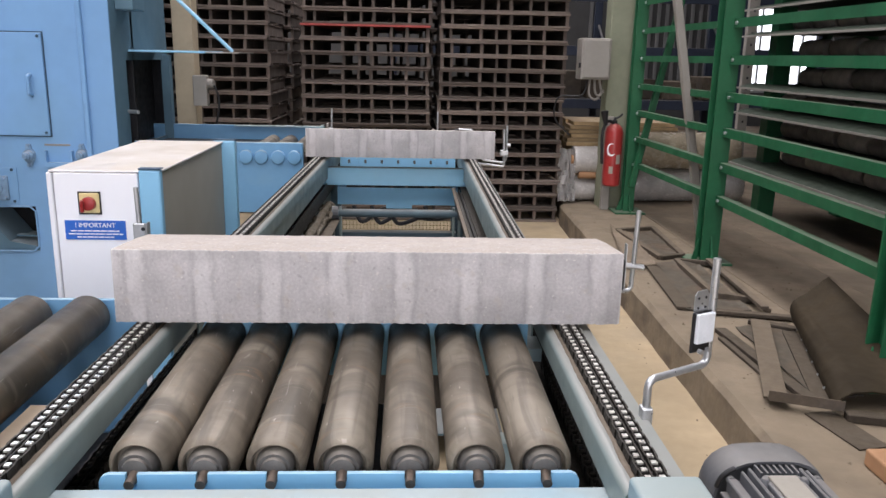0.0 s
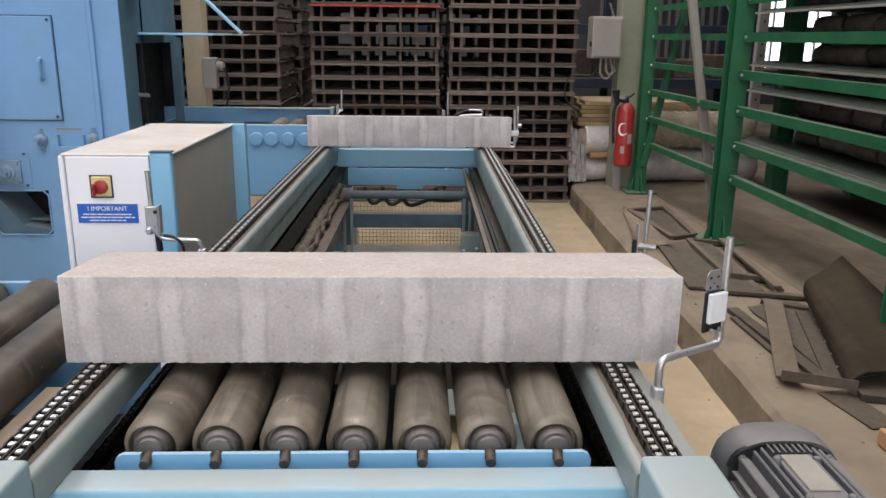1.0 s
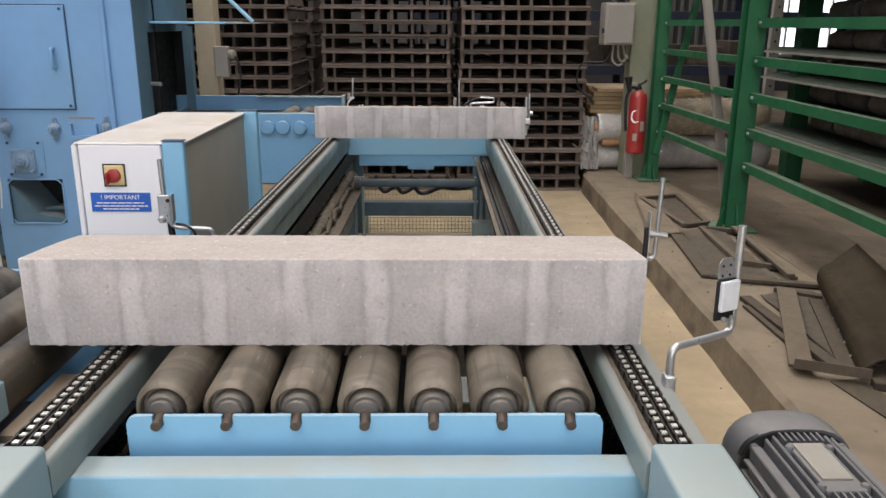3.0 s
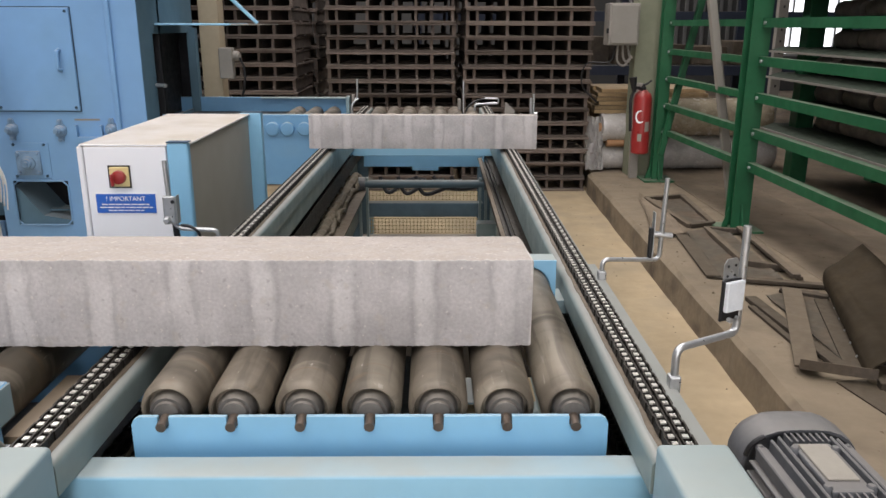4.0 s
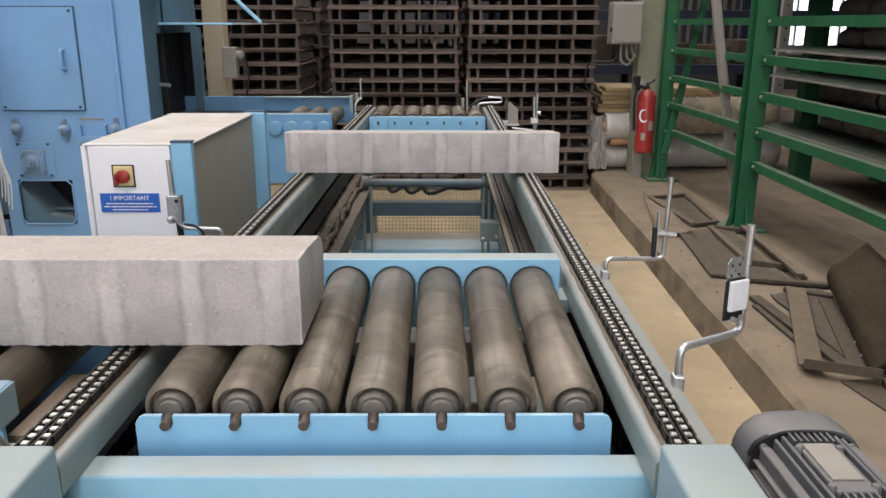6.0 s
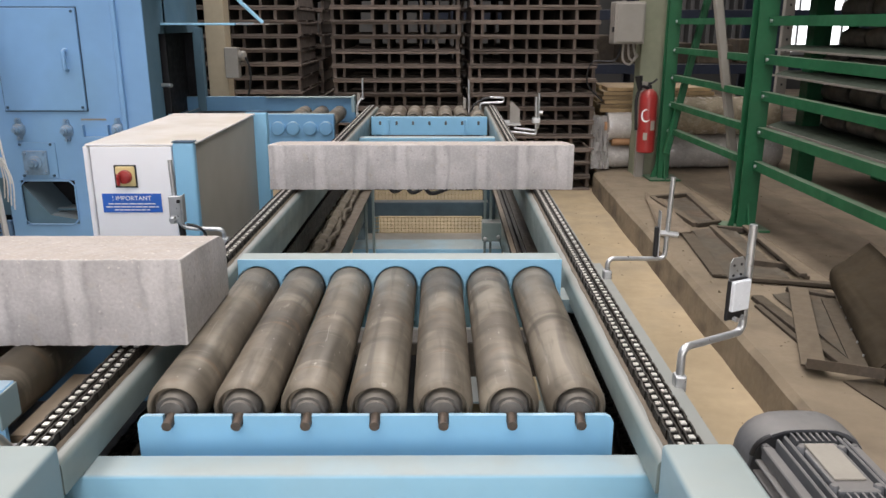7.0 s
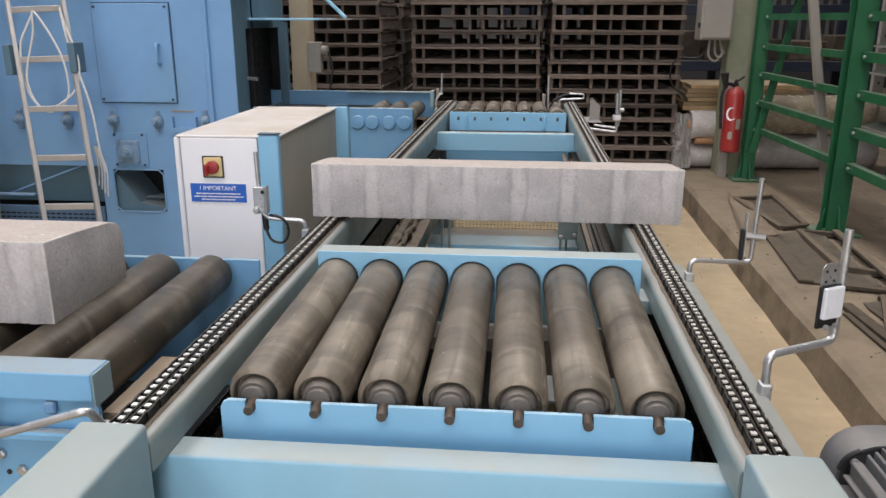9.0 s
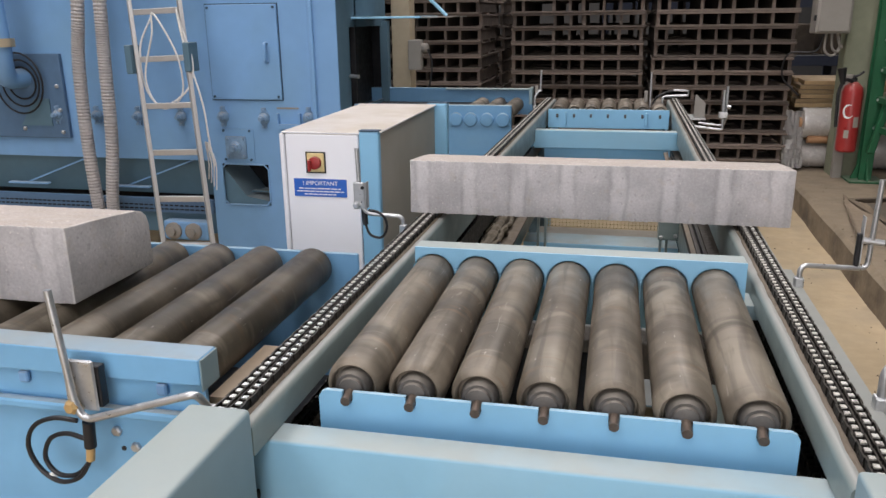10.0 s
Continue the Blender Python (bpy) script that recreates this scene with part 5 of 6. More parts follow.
pts = [rp, rp + Vector((-0.08, -0.02, -0.172)), rp + Vector((-0.07, -0.03, -0.396)), rp + Vector((0.04, -0.04, -0.516)), rp + Vector((0.16, -0.03, -0.430)), rp + Vector((0.15, -0.03, -0.215)), rp + Vector((0.03, -0.03, 0.009)), rp + Vector((0.01, -0.035, -0.103)),
       rp + Vector((-0.06, -0.035, -0.344)), rp + Vector((0.02, -0.045, -0.499)), rp + Vector((0.20, -0.05, -0.413)), rp + Vector((0.25, -0.04, -0.258)), rp + Vector((0.19, -0.03, -0.043)), rp + Vector((0.17, -0.02, 0.026)), rp + Vector((0.21, -0.04, -0.172)), rp + Vector((0.29, -0.05, -0.473)), rp + Vector((0.31, -0.05, -0.688)), rp + Vector((0.33, -0.05, -0.843))]
solo("rope", tube(smooth_path(pts, 8), 0.0055, 7), ROPE, "white rope looped over the ladder rungs", "rope", smooth=True)
bm = bmesh.new()
for k in range(4):
    a = rp + Vector((0.285 + 0.007 * k, -0.052 - 0.004 * k, -0.70))
    tube(smooth_path([a, a + Vector((0.01 + 0.01 * k, 0, -0.12)), a + Vector((0.010 * k, 0, -0.22 - 0.02 * k))]), 0.0038, 6, bm)
solo("rope", bm, ROPE, "frayed white rope end hanging by the ladder", "rope", smooth=True)

# ---- beige column and socket box beside the machine ----
solo("column", B(-1.70, -1.555, 5.9, 6.05, 0, 6.9, bevel=0.004, seg=1), BEIGE, "beige painted steel column", "column", kind="structure")
sb = thing("socket_box", (-1.51, 5.86, 1.05), "small grey socket box with plug on the column", "socket")
part("box", B(-1.555, -1.455, 5.82, 5.90, 1.06, 1.28, bevel=0.008), EBOX, sb)
part("socket", lathe([(0, 0.035), (0.04, 0.035), (0.05, 0.025)], (-1.455, 5.86, 1.22), (1, -0.3, 0), 14), EBOX, sb, smooth=True)
part("cable", tube(smooth_path([(-1.405, 5.84, 1.21), (-1.375, 5.84, 1.12), (-1.385, 5.84, 1.0), (-1.425, 5.85, 0.85), (-1.455, 5.87, 0.6)]), 0.008, 8), BLACK, sb, smooth=True)

# ---- pallet stacks ----
PH, PW, PD = 0.1215, 1.11, 1.0


def make_pallet(label, deck_mat):
    p = thing("pallet", (0, 0, 0), label, "pallet", group="stacked pallets")
    w = PW / 2
    first = B(-w, w, 0.0, 0.10, PH - 0.019, PH - 0.001, bevel=0.002, seg=1)
    bd = part("deck_board", first, deck_mat, p)
    for k in range(1, 9):
        o = new("deck_board", bd.data)
        o.parent = p
        o.location = (0, k * (PD - 0.10) / 8, 0)
    for x, hw in ((-w + 0.018, 0.014), (-w + 0.10, 0.011), (-w + 0.36, 0.013), (-0.06, 0.011), (0.05, 0.014), (0.22, 0.011), (w - 0.20, 0.013), (w - 0.02, 0.014)):
        part("stringer", B(x - hw, x + hw, 0.045, PD - 0.01, 0.0185, PH - 0.0195), WOOD, p)
    for k in range(3):
        part("bottom_board", B(-w, w, k * (PD - 0.10) / 2 + 0.003, k * (PD - 0.10) / 2 + 0.10, 0.001, 0.018, bevel=0.002, seg=1), WOOD, p)
    return p


grey_p = make_pallet("weathered grey wooden pallet in a tall stack", WOOD)
red_p = make_pallet("wooden pallet with a red painted deck edge in a stack", WOOD_RED)
rng = random.Random(21)
STACKS = [(-0.365, 6.90, 18, (13,)), (0.815, 6.90, 18, ()), (-1.79, 7.15, 18, ()), (-0.42, 8.02, 18, ()), (0.76, 8.02, 18, ()), (-1.74, 8.27, 18, ())]
used = set()
for sx, sy, count, reds in STACKS:
    for k in range(count):
        src = red_p if k in reds else grey_p
        lean = 0.0006 * k
        m = pose(sx + rng.uniform(-0.014, 0.014) + lean, sy + rng.uniform(-0.02, 0.02), k * PH, 0, 0, rng.uniform(-0.9, 0.9))
        if src not in used:
            used.add(src)
            src.matrix_basis = m
        else:
            copy_thing(src, m)

# ---- fire extinguisher, column and electric box ----
solo("column", B(1.70, 1.90, 6.72, 6.90, 0.17, 6.9, bevel=0.006, seg=1), COLUMN, "greenish grey steel column behind the extinguisher", "column", kind="structure")
ext = thing("fire_extinguisher", (1.735, 6.5, 0.41), "red fire extinguisher hung on a steel post", "extinguisher")
part("cylinder", lathe([(0.0, 0.064), (0.012, 0.0735), (0.45, 0.0735), (0.49, 0.063), (0.515, 0.038), (0.525, 0.024)], (1.735, 6.5, 0.41), (0, 0, 1), 28), RED, ext, smooth=True)
part("valve", lathe([(0, 0.022), (0.03, 0.02), (0.035, 0.012), (0.055, 0.012)], (1.735, 6.5, 0.930), (0, 0, 1), 12), BLACK, ext, smooth=True)
part("lever", tube([(1.725, 6.48, 0.972), (1.76, 6.47, 0.99), (1.785, 6.46, 1.015)], 0.009, 6), BLACK, ext)
part("hose", tube(smooth_path([(1.72, 6.48, 0.94), (1.66, 6.46, 0.95), (1.625, 6.46, 0.86), (1.63, 6.46, 0.72), (1.64, 6.47, 0.60)]), 0.013, 8), BLACK, ext, smooth=True)
part("horn", lathe([(0, 0.016), (0.12, 0.034)], (1.645, 6.45, 0.92), (-0.15, 0, 1), 12), BLACK, ext, smooth=True)
part("hanger", B(1.70, 1.75, 6.578, 6.602, 0.78, 0.84), EBOX, ext)
bm = bmesh.new()
prev = None
for k in range(25):
    a = -2.6 + 4.6 * k / 24
    wide = 0.030 * math.sin(math.pi * k / 24) + 0.002
    pair = []
    for rr in (0.046, 0.046 - wide * 0.6):
        th, zz = -0.45 - rr * math.cos(a) / 0.081, 0.72 + rr * 1.15 * math.sin(a)
        pair.append(bm.verts.new((1.735 + 0.0745 * math.sin(th), 6.5 - 0.0745 * math.cos(th), zz)))
    if prev:
        bm.faces.new((prev[0], prev[1], pair[1], pair[0]))
    prev = pair
part("label_swirl", bm, WHITE, ext, "white crescent mark")
part("label_band", prism([(1.735 + 0.0748 * math.sin(a), 6.5 - 0.0748 * math.cos(a)) for a in [0.15 + 0.15 * k for k in range(5)]] + [(1.735 + 0.0738 * math.sin(a), 6.5 - 0.0738 * math.cos(a)) for a in [0.75 - 0.15 * k for k in range(5)]], 0.60, 0.68, axis="z"), NAMEPLATE, ext)
part("label_band", prism([(1.735 + 0.0748 * math.sin(a), 6.5 - 0.0748 * math.cos(a)) for a in [-0.6 + 0.15 * k for k in range(4)]] + [(1.735 + 0.0738 * math.sin(a), 6.5 - 0.0738 * math.cos(a)) for a in [-0.15 - 0.15 * k for k in range(4)]], 0.52, 0.58, axis="z"), NAMEPLATE, ext)
solo("post", B(1.69, 1.76, 6.60, 6.66, 0.177, 0.98, bevel=0.005, seg=1), EBOX, "small grey steel post", "post")
eb = thing("electric_box", (1.56, 6.62, 1.28), "grey electric box on the column with cables below", "electric box")
part("box", B(1.44, 1.69, 6.60, 6.80, 1.285, 1.62, bevel=0.01), EBOX, eb)
part("door", B(1.455, 1.675, 6.585, 6.599, 1.30, 1.605, bevel=0.006), EBOX, eb)
part("hinge", B(1.425, 1.4395, 6.60, 6.63, 1.38, 1.42), BLACK, eb)
for k in range(3):
    part("cable", tube(smooth_path([(1.54 + 0.04 * k, 6.68, 1.285), (1.54 + 0.05 * k, 6.67, 1.16 + 0.02 * k), (1.60 + 0.03 * k, 6.67, 1.12 + 0.03 * k), (1.66, 6.69, 1.2)]), 0.009, 8), EBOX, eb, smooth=True)
part("cable", tube(smooth_path([(1.53, 6.7, 1.285), (1.48, 6.7, 1.15), (1.30, 6.75, 1.13), (1.28, 6.8, 0.95), (1.42, 6.8, 0.80)]), 0.007, 8), BLACK, eb, smooth=True)

# ---- green guard frame ----
fence = thing("guard_fence", (2.0, 4.9, 0.18), "green steel guard frame with posts and horizontal rails", "fence")


def h_post(x, y, label=""):
    h, t, w = (0.046 if y > 6 else 0.058), 0.010, 0.006
    bm = prism([(x - h, y - h), (x + h, y - h), (x + h, y - h + t), (x + w, y - h + t), (x + w, y + h - t), (x + h, y + h - t), (x + h, y + h),
                (x - h, y + h), (x - h, y + h - t), (x - w, y + h - t), (x - w, y - h + t), (x - h, y - h + t)], 0.195, 6.9, axis="z")
    po = part("post", bm, GREEN, fence)
    part("base_plate", B(x - 0.13, x + 0.13, y - 0.13, y + 0.13, 0.18, 0.195, bevel=0.003, seg=1), GREEN, po)
    part("gusset", prism([(x - h, 0.195), (x - 0.095, 0.195), (x - h, 0.33)], y - 0.006, y + 0.006), GREEN, po)
    part("gusset", prism([(y - h, 0.195), (y - 0.12, 0.195), (y - h, 0.36)], x - 0.006, x + 0.006, axis="x"), GREEN, po)


POSTS = ((1.895, 6.52), (1.962, 4.86), (1.975, 2.92), (1.99, 1.0))
for x, y in POSTS:
    h_post(x, y)
for (xa, ya), (xb, yb) in zip(POSTS[1:], POSTS):
    tall = 0.027 if ya < 6 and yb < 6 else 0.022
    for z in (0.600, 0.810, 1.026, 1.242, 1.464, 1.68, 1.90, 2.12):
        d = Vector((xb - xa, yb - ya, 0))
        turn = Matrix.Translation((xa, ya, z)) @ pose(0, 0, 0, 0, 0, math.degrees(math.atan2(d.y, d.x)))
        bm = prism([(0.0, -tall), (0.006, -tall), (0.006, tall - 0.006), (0.05, tall - 0.006), (0.05, tall), (0.0, tall)], 0.066, d.length - 0.066, axis="x")
        bmesh.ops.transform(bm, matrix=turn @ pose(0, 0, 0, 0, 0, 180) @ Matrix.Translation((-d.length, 0, 0)), verts=bm.verts)
        rl = part("rail", bm, GREEN, fence)
        for t in (0.055, 0.945):
            part("bolt", lathe([(0, 0.011), (0.010, 0.011)], (xa + d.x * t, ya + d.y * t, z), (-1, 0, 0), 6), STEEL, rl)


def flat_bar(name_, p0, p1, w, t, material, parent):
    p0, p1 = Vector(p0), Vector(p1)
    d = p1 - p0
    m = Matrix.Translation((p0 + p1) / 2) @ d.to_track_quat("Z", "Y").to_matrix().to_4x4()
    return part(name_, B(-w / 2, w / 2, -t / 2, t / 2, -d.length / 2, d.length / 2, bevel=min(w, t) * 0.12, m=m, seg=1), material, parent)


flat_bar("brace", (1.870, 6.35, 0.42), (2.275, 6.35, 2.55), 0.052, 0.05, GREEN, fence)
strut = thing("strut", (1.93, 4.9, 0.18), "dusty grey diagonal steel strut beside the green post", "strut")
flat_bar("bar", (2.135, 5.4, 0.185), (1.655, 5.4, 2.6), 0.055, 0.055, EBOX, strut)

# ---- storage behind the guard ----
shelf = thing("storage_rack", (3.4, 4.3, 0.18), "green steel storage rack with tilted shelves", "rack")
for y in (6.45, 4.1, 1.8):
    for x in (3.05, 3.75):
        part("upright", B(x - 0.07, x + 0.07, y - 0.07, y + 0.07, 0.18, 4.0, bevel=0.005, seg=1), GREEN, shelf)
    flat_bar("diagonal", (3.1, y, 0.9), (3.7, y, 2.3), 0.07, 0.05, GREEN, shelf)
    flat_bar("diagonal", (3.7, y, 0.45), (3.15, y, 1.0), 0.07, 0.05, GREEN, shelf)
SHELF_Z = (0.642, 0.855, 1.07, 1.28, 1.49, 1.70, 1.91, 2.12)
rng = random.Random(33)
for z in SHELF_Z:
    part("shelf", B(2.93, 3.80, 1.6, 6.7, z - 0.02, z, m=pose(0, 0, 0)), SHELF, shelf)
    part("shelf_apron", prism([(2.82, z - 0.040), (2.82, z - 0.034), (2.929, z), (2.929, z - 0.006)], 1.6, 6.7), SHELF, shelf)
    part("shelf_edge", B(2.812, 2.819, 1.6, 6.7, z - 0.046, z - 0.030), EBOX, shelf, "pale worn shelf edge")
    y = 1.75
    while y < 6.2:
        r, ln = rng.uniform(0.062, 0.076), rng.uniform(0.32, 0.42)
        bm = lathe([(0, r * 0.5), (0.01, r * 0.9), (0.04, r), (ln / 2, r * 1.02), (ln - 0.04, r), (ln - 0.01, r * 0.9), (ln, r * 0.5)], (3.16 + rng.uniform(-0.02, 0.02), y, z + r), (0.05 * rng.uniform(-1, 1), 1, 0), 16)
        bmesh.ops.recalc_face_normals(bm, faces=bm.faces)
        solo("fabric_roll", bm, ROLLS, "grey rolled bundle lying on the storage rack", "roll", group="rolls on the rack", smooth=True)
        y += ln + rng.uniform(0.02, 0.06)

# dark racking and beams at the far side of the hall
rack = thing("pallet_rack", (3.5, 10.5, 0), "dark blue pallet racking at the far side", "rack")
for x in (-0.2, 1.2, 2.6, 4.2, 5.8):
    for y in (10.0, 11.0):
        part("upright", B(x - 0.05, x + 0.05, y - 0.04, y + 0.04, 0.0 if x < 1.4 else 0.18, 5.0, bevel=0.004, seg=1), RACK, rack)
    for k in range(5):
        flat_bar("lattice", (x, 10.05, 0.5 + 0.8 * k), (x, 10.95, 1.1 + 0.8 * k), 0.03, 0.03, RACK, rack)
for z in (0.9, 1.55, 2.2, 2.9):
    part("beam", B(-0.2, 5.8, 9.95, 9.99, z - 0.06, z + 0.06, bevel=0.004, seg=1), RACK, rack)
rng = random.Random(12)
for k in range(6):
    x = 1.3 + 0.5 * k
    solo("crate", B(x, x + 0.42, 10.1, 10.9, 0.965, 0.965 + rng.uniform(0.22, 0.4), bevel=0.01), RUST, "dark dusty crate on the far racking", "crate", group="crates on the racking")

lone = thing("rack_upright", (3.152, 7.3, 0.18), "grey perforated steel upright behind the guard", "upright")
part("profile", B(3.107, 3.197, 7.27, 7.33, 0.18, 5.0, bevel=0.003, seg=1), EBOX, lone)
for k in range(22):
    part("slot", B(3.144, 3.160, 7.2665, 7.2695, 0.60 + 0.1 * k, 0.62 + 0.1 * k), BLACK, lone)

# planks and film rolls behind the column
for lv in range(6):
    for k in range(4):
        x0 = 1.50 + 0.02 * rng.uniform(-1, 1) + 0.008 * lv
        y0 = 7.25 + 0.16 * k
        solo("plank", B(x0, x0 + 1.3 - 0.08 * lv + rng.uniform(-0.06, 0.06), y0, y0 + 0.145, 0.66 + 0.038 * lv, 0.66 + 0.038 * lv + 0.034, bevel=0.002, seg=1), PLANK, "pale timber plank lying in a stack", "plank", group="stacked planks")
trestle = thing("trestle", (2.1, 7.5, 0.176), "rough timber trestle under the planks", "trestle")
for x in (1.62, 2.66):
    part("bearer", B(x - 0.04, x + 0.04, 7.2, 7.95, 0.58, 0.659), PLANK, trestle)
    for y in (7.24, 7.88):
        part("post", B(x - 0.035, x + 0.035, y - 0.035, y + 0.035, 0.18, 0.58), PLANK, trestle)


def film_roll(x0, x1, y, z, r, label, skin=FILM):
    t = thing("film_roll", (x0, y, z - r), label, "film roll", group="rolls of plastic film")
    rg = random.Random(int(z * 100))
    prof = [(0, r * 0.45), (0.0, r * 0.96)] + [(0.01 + (x1 - x0 - 0.02) * k / 12, r * rg.uniform(0.95, 1.0)) for k in range(13)] + [(x1 - x0, r * 0.9), (x1 - x0, r * 0.4)]
    bm = lathe(prof, (x0, y, z), (1, 0.04, 0), 22)
    bmesh.ops.recalc_face_normals(bm, faces=bm.faces)
    part("film", bm, skin, t, smooth=True)
    part("core", lathe([(0, 0.045), (0.03, 0.045), (0.03, 0.035)], (x0 - 0.02, y, z), (1, 0.04, 0), 16), CARD, t, smooth=True)
    return t


film_roll(1.46, 2.0, 7.05, 0.30, 0.12, "milky plastic film roll lying on the slab")
film_roll(1.50, 2.02, 6.98, 0.565, 0.125, "milky plastic film roll lying on another roll")
film_roll(2.06, 3.1, 7.05, 0.335, 0.155, "milky plastic film roll lying on the slab")
film_roll(2.08, 3.0, 6.98, 0.660, 0.17, "dusty brownish film roll lying on another roll", FILM_BROWN)
solo("cardboard_tube", C((1.55, 6.93, 0.435), (2.04, 6.945, 0.435), 0.035, 14), CARD, "brown cardboard tube between film rolls", "tube", smooth=True)
bm = bmesh.new()
NU, NV = 18, 12
rg = random.Random(6)
grid_v = [[bm.verts.new((1.36 + 0.16 * u / NU + 0.012 * noise.noise(Vector((u * 0.7, v * 0.6, 1))), 6.88 + 0.10 * v / NV + 0.03 * noise.noise(Vector((u * 0.5, v * 0.9, 4))), 0.20 + 0.46 * v / NV + 0.008 * noise.noise(Vector((u * 0.31, v * 0.37, 9))))) for u in range(NU + 1)] for v in range(NV + 1)]
for v in range(NV):
    for u in range(NU):
        bm.faces.new((grid_v[v][u], grid_v[v][u + 1], grid_v[v + 1][u + 1], grid_v[v + 1][u]))
bmesh.ops.solidify(bm, geom=bm.faces[:], thickness=0.006)
solo("plastic_wrap", bm, FILM, "crumpled loose plastic wrap hanging over the rolls", "plastic wrap", smooth=True)

# ---- scrap on the slab ----
SZ = 0.181


PLATE_SCRAP = mat("dark_rolled_steel_sheet", (0.085, 0.078, 0.066), 0.6, metal=0.3, vary=0.35, scale=7, bump=0.3, bump_scale=30, dust=0.5, dust_colour=(0.17, 0.135, 0.095), stain=(0.14, 0.075, 0.04), stain_amount=0.7, stain_scale=4)


def bent_sheet(quad, thick, lift, material, label, seed):
    """Thin sheet over four corners, warped, with curled edges."""
    n = 10
    a, b, c, d = [Vector((*q, 0)) for q in quad]
    bm = bmesh.new()
    g = []
    for i in range(n + 1):
        row = []
        for k in range(n + 1):
            u, v = i / n, k / n
            p = (a * (1 - u) + b * u) * (1 - v) + (d * (1 - u) + c * u) * v
            edge = max(abs(u - 0.5), abs(v - 0.5)) * 2
            h = lift * edge ** 5 * max(0.0, 0.5 + noise.noise(Vector((u * 2.1, v * 2.3, seed))))
            row.append(bm.verts.new((p.x + 0.012 * noise.noise(Vector((u * 5, v * 5, seed + 9))), p.y + 0.02 * noise.noise(Vector((u * 6, v * 4, seed + 3))), SZ + 0.001 + thick + h)))
        g.append(row)
    for i in range(n):
        for k in range(n):
            bm.faces.new((g[i][k], g[i + 1][k], g[i + 1][k + 1], g[i][k + 1]))
    bmesh.ops.recalc_face_normals(bm, faces=bm.faces)
    bmesh.ops.solidify(bm, geom=bm.faces[:], thickness=thick)
    return solo("steel_sheet", bm, material, label, "steel sheet", group="scrap steel on the slab")


def bar_on_slab(p0, p1, w, h, z=SZ, label="rusty flat steel bar lying on the slab"):
    h = h * 0.65
    p0, p1 = Vector((*p0, z + h / 2)), Vector((*p1, z + h / 2))
    d = p1 - p0
    ang = math.degrees(math.atan2(d.y, d.x))
    bm = B(-d.length / 2, d.length / 2, -w / 2, w / 2, -h / 2, h / 2, bevel=min(w, h) * 0.1, seg=1, m=Matrix.Translation((p0 + p1) / 2) @ pose(0, 0, 0, 0, 0, ang))
    return solo("steel_bar", bm, RUST, label, "steel bar", group="scrap steel on the slab")


def frame_on_slab(quad, w, h, z=SZ):
    t = thing("window_grate", (*quad[0], z), "rusty open steel grate lying on the slab", "grate", group="scrap steel on the slab")
    for a, b in zip(quad, quad[1:] + quad[:1]):
        p0, p1 = Vector((*a, z + h / 2)), Vector((*b, z + h / 2))
        d = p1 - p0
        part("bar", B(-d.length / 2, d.length / 2, -w / 2, w / 2, -h / 2, h / 2, bevel=0.002, seg=1, m=Matrix.Translation((p0 + p1) / 2) @ pose(0, 0, 0, 0, 0, math.degrees(math.atan2(d.y, d.x)))), RUST, t)
    return t


frame_on_slab([(1.60, 5.70), (1.90, 5.80), (1.84, 4.95), (1.67, 4.88)], 0.040, 0.028)
bent_sheet([(1.36, 4.62), (1.58, 4.66), (1.66, 5.72), (1.56, 5.76)], 0.004, 0.05, SLAB, "dusty bent sheet of steel on the slab", 1.0)
bent_sheet([(1.69, 4.96), (1.82, 5.0), (1.87, 5.72), (1.64, 5.64)], 0.004, 0.01, PLATE_SCRAP, "dark sheet of steel inside the grate", 4.0)
bent_sheet([(1.47, 3.82), (1.80, 3.78), (1.88, 4.78), (1.60, 4.74)], 0.005, 0.02, PLATE_SCRAP, "dark rolled sheet of steel on the slab", 7.0)
bar_on_slab((1.55, 4.70), (1.46, 3.83), 0.075, 0.02, SZ + 0.006)
frame_on_slab([(1.74, 4.78), (1.96, 4.70), (1.88, 3.95), (1.70, 4.05)], 0.035, 0.03, SZ + 0.008)
bar_on_slab((1.92, 4.70), (1.84, 3.72), 0.04, 0.03, SZ + 0.040)
bar_on_slab((1.97, 4.62), (1.90, 3.80), 0.03, 0.03, SZ)
bar_on_slab((1.55, 3.78), (1.97, 3.66), 0.045, 0.03, SZ + 0.008)
bar_on_slab((1.72, 3.63), (1.90, 3.50), 0.045, 0.035, SZ + 0.001)
bar_on_slab((1.522, 3.50), (1.566, 2.674), 0.055, 0.035)
bar_on_slab((1.485, 3.40), (1.500, 2.76), 0.028, 0.02)
bar_on_slab((1.757, 3.59), (1.412, 2.68), 0.088, 0.014, SZ + 0.024)
bent_sheet([(1.60, 2.72), (1.80, 2.75), (1.90, 3.60), (1.62, 3.55)], 0.005, 0.01, PLATE_SCRAP, "dark flat sheet of steel under bars", 12.0)
bar_on_slab((1.85, 3.47), (1.592, 2.66), 0.065, 0.014, SZ + 0.008)
ang = thing("angle_bar", (1.52, 2.66, SZ), "rusty steel angle bar lying on the slab", "steel bar", group="scrap steel on the slab")
part("flange", B(-0.13, 0.13, -0.022, 0.022, 0.0, 0.004, m=pose(1.50, 2.63, SZ + 0.034, 0, 0, -22)), RUST, ang)
part("web", B(-0.13, 0.13, -0.026, -0.022, 0.0, 0.040, m=pose(1.50, 2.63, SZ + 0.034, 0, 0, -22)), RUST, ang)
bar_on_slab((1.62, 2.56), (1.86, 2.50), 0.05, 0.05)
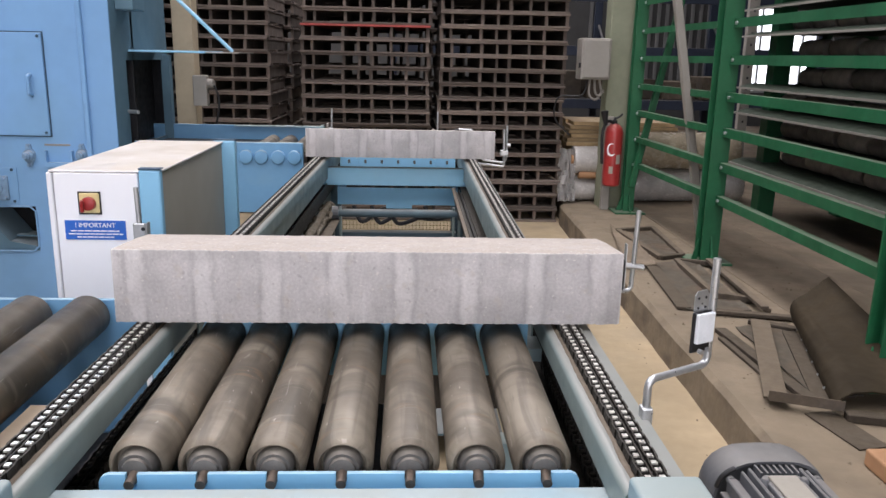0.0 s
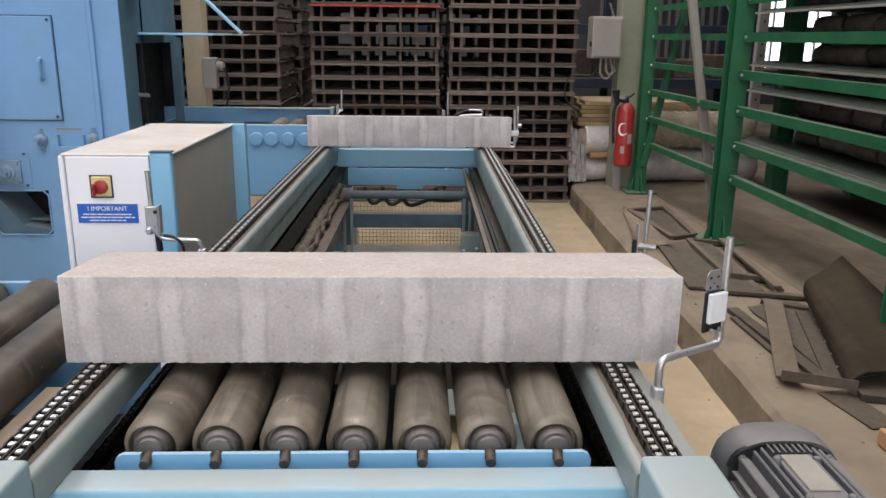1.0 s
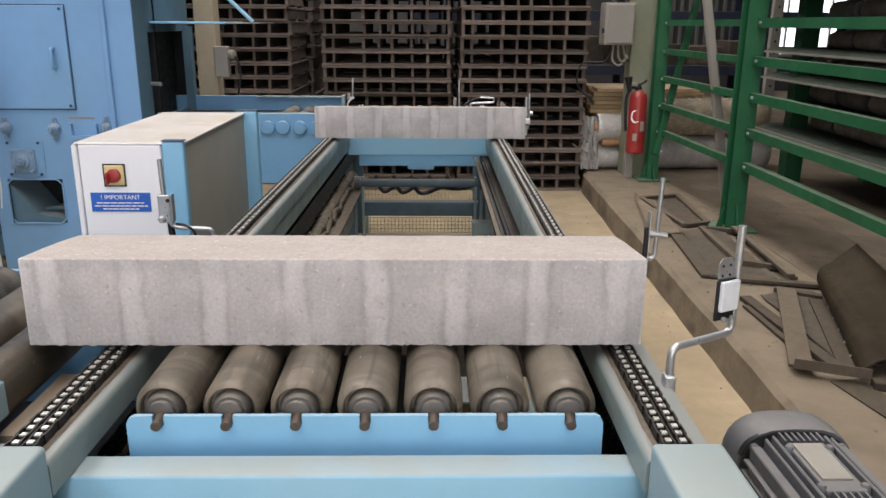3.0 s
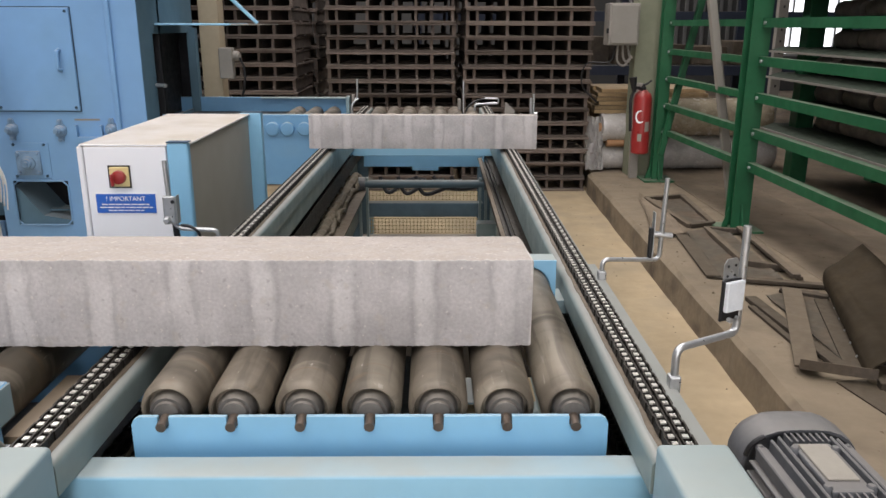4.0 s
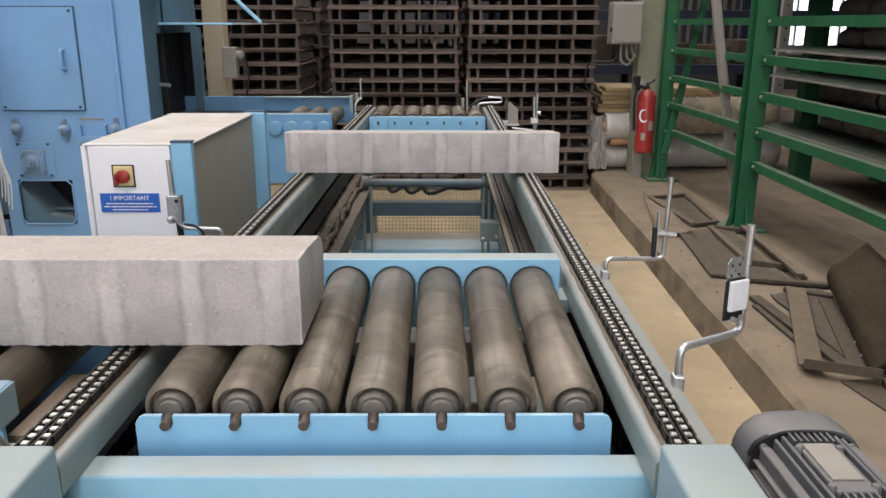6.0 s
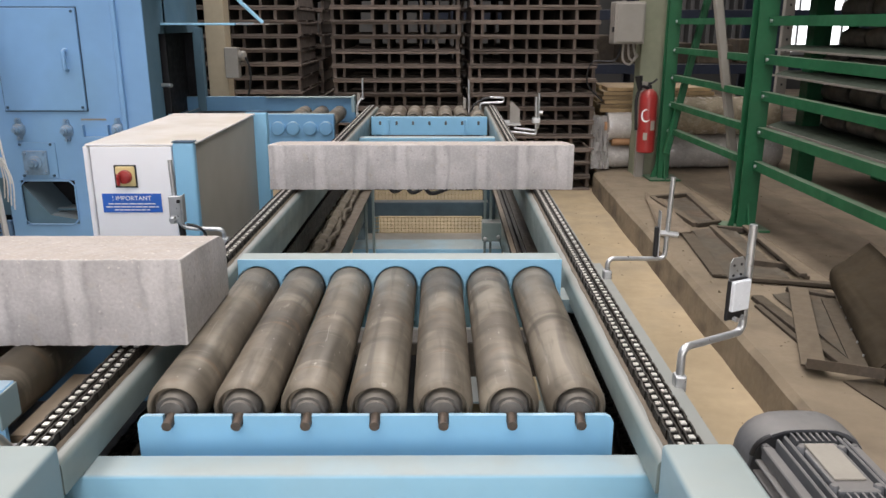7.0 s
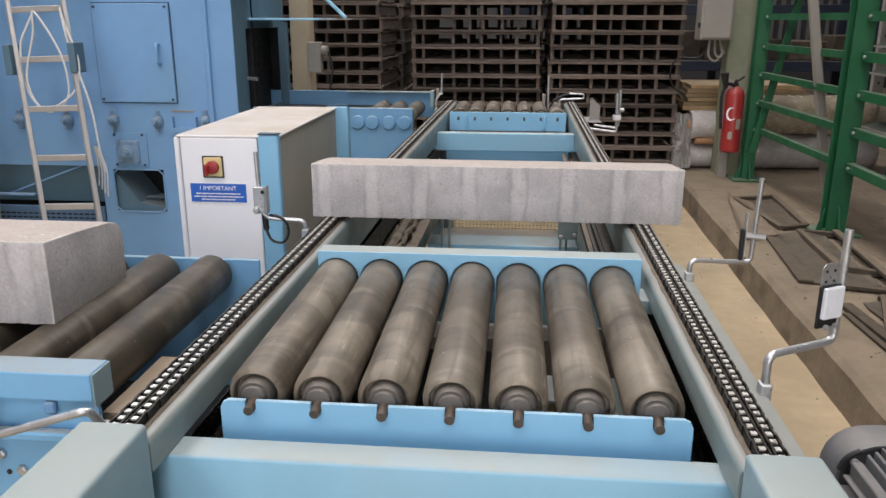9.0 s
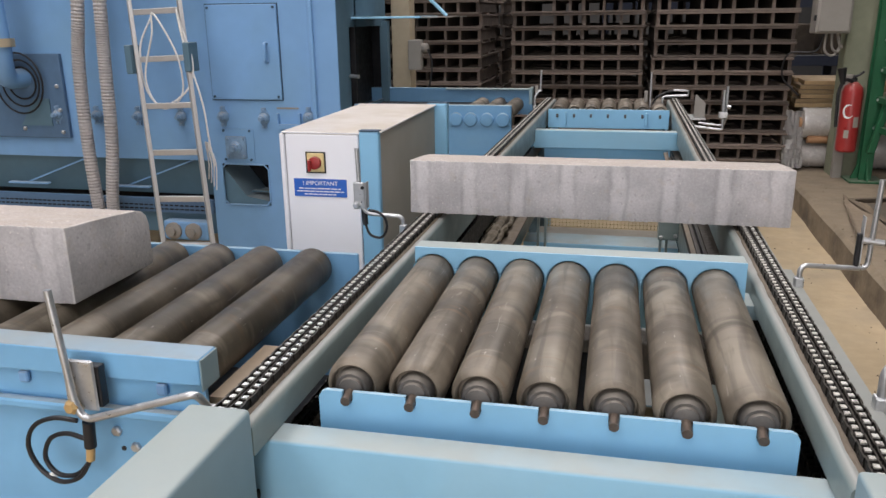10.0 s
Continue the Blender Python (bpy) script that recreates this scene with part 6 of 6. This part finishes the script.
bar_on_slab((1.55, 2.62), (1.60, 2.34), 0.12, 0.008)
blk = thing("wooden_block", (1.62, 2.15, SZ), "worn brown wooden block beside the sheet", "block")
part("block", B(1.50, 1.80, 2.10, 2.24, SZ, SZ + 0.06, bevel=0.008), CARD, blk)
# arched rubber sheet
bm = bmesh.new()
FAR_EDGE = [(1.905, 0.205), (1.872, 0.25), (1.855, 0.305), (1.866, 0.343), (1.90, 0.365), (1.958, 0.412), (2.017, 0.462)]
NEAR_EDGE = [(1.603, 0.200), (1.612, 0.232), (1.645, 0.258), (1.70, 0.270), (1.765, 0.266), (1.90, 0.25), (2.07, 0.235)]
fine_far = smooth_path([(x, 3.488, z) for x, z in FAR_EDGE])
fine_near = smooth_path([(x, 2.60, z) for x, z in NEAR_EDGE])
rings = []
for i in range(15):
    t = i / 14
    rings.append([bm.verts.new(Vector(p).lerp(Vector(q), t) + Vector((0, 0, 0.006 * noise.noise(Vector((k * 0.25, t * 3, 2)))))) for k, (p, q) in enumerate(zip(fine_far, fine_near))])
for a, b in zip(rings, rings[1:]):
    for k in range(len(a) - 1):
        bm.faces.new((a[k], a[k + 1], b[k + 1], b[k]))
bmesh.ops.recalc_face_normals(bm, faces=bm.faces)
bmesh.ops.solidify(bm, geom=bm.faces[:], thickness=0.006)
sh = solo("rubber_sheet", bm, SHEET, "curled dark rubber sheet lying on the scrap steel", "rubber sheet", smooth=True)
for k in range(7):
    t = 0.04 + 0.15 * k
    p = Vector((1.900, 3.488, 0.213)).lerp(Vector((1.604, 2.60, 0.206)), t)
    part("rivet", lathe([(0, 0.006), (0.004, 0.005)], (p.x - 0.007, p.y, p.z), (-1, 0, 0.5), 8), STEEL, sh)
solo("paper_scrap", B(0.74, 0.86, 6.50, 6.54, 0.001, 0.012, bevel=0.003, seg=1), WHITE, "white scrap lying on the floor", "scrap")

# crumbs of concrete and rust on the slab and floor
bm = bmesh.new()
rng = random.Random(77)
for k in range(420):
    if k % 3:
        x, y, z = rng.uniform(1.36, 2.5), rng.uniform(2.0, 6.4), 0.18
    else:
        x, y, z = rng.uniform(0.42, 1.24), rng.uniform(1.6, 6.3), 0.0
    r = rng.uniform(0.003, 0.010) * (1.4 if k % 17 == 0 else 1)
    a = rng.uniform(0, 6.3)
    vs = [bm.verts.new((x + r * math.cos(a + j * 2.1) * rng.uniform(0.6, 1.2), y + r * math.sin(a + j * 2.1) * rng.uniform(0.6, 1.2), z)) for j in range(3)]
    t = bm.verts.new((x, y, z + r * rng.uniform(0.5, 0.9)))
    for j in range(3):
        bm.faces.new((vs[j], vs[(j + 1) % 3], t))
solo("rubble", bm, PLINTH, "small crumbs of concrete scattered on the floor", "rubble", kind="stuff")

# ---- motion ----


def travel(t):
    """Length that the chains have run by the time t."""
    rows = [(0.0, 0.0), (0.2, 0.062), (0.5, 0.155), (0.8, 0.243), (0.95, 0.277), (1.1, 0.291), (2.5, 0.291), (2.7, 0.320), (8.45, 2.010), (8.7, 2.046), (10.0, 2.046)]
    for (a, u), (b, v) in zip(rows, rows[1:]):
        if t <= b:
            return u + (v - u) * (t - a) / (b - a)
    return rows[-1][1]


def slide(t):
    """Way of the near stone on the rollers."""
    return 0.0 if t < 2.5 else 0.5 * 0.1915 / 0.16 * (t - 2.5) ** 2 if t < 2.66 else 0.1915 * (t - 2.58)


def rise(t):
    rows = [(0.0, -0.041), (1.0, -0.041), (1.25, -0.031), (1.5, -0.0205), (1.75, -0.014), (2.0, -0.0095), (2.3, -0.004), (2.7, 0.0), (10.0, 0.0)]
    for (a, u), (b, v) in zip(rows, rows[1:]):
        if t <= b:
            return u + (v - u) * (t - a) / (b - a)
    return 0.0


def motions():
    ts = [0, 0.2, 0.5, 0.8, 0.95, 1.1, 1.25, 1.5, 1.75, 2.0, 2.3, 2.5, 2.6, 2.7, 3.0, 3.5, 4, 5, 6, 7, 8, 8.45, 8.7, 9, 9.5, 10]
    walk(stone_near, [(t, pose(-0.070 - slide(t), 1.484 - min(travel(t), 0.291), max(ZC, ZR + RR - 0.002 + rise(t)))) for t in ts])
    walk(stone_far, [(t, pose(-0.057 + 0.0135 * (1.73 - travel(t)), 4.085 - travel(t), ZC)) for t in ts])
    walk(lift, [(t, pose(-0.09, 1.33, 0.70 + rise(t))) for t in ts])
    walk(flift, [(t, pose(-0.054, 5.0, 0.60 + rise(max(0, t + 0.1)) * 1.2)) for t in ts])
    # rollers turn under the near stone as it slides
    rt = [0, 2.5, 2.6, 2.7] + [2.7 + 0.2 * k for k in range(1, 37)] + [10]
    for ob, loc in TURNING:
        walk(ob, [(t, pose(*loc, 0, -math.degrees(slide(t) / RR), 0)) for t in rt])
    key = [0, 0.2, 0.5, 0.8, 0.95, 1.1, 2.5, 2.7, 3.5, 4.5, 5.5, 6.5, 7.5, 8.45, 8.7, 10]
    fine = sorted(set(key) | {round(0.1 * k, 2) for k in range(101)})
    for ob, s0 in SECTIONS:
        def straight(s):
            s = s % LOOP
            return s < STRAIGHT or STRAIGHT + math.pi * RZ <= s < 2 * STRAIGHT + math.pi * RZ
        whole = all(straight(s0 + 2.046 * k / 60) for k in range(61))
        walk(ob, [(t, loop_pose(s0 + travel(t))) for t in (key if whole else fine)])


motions()
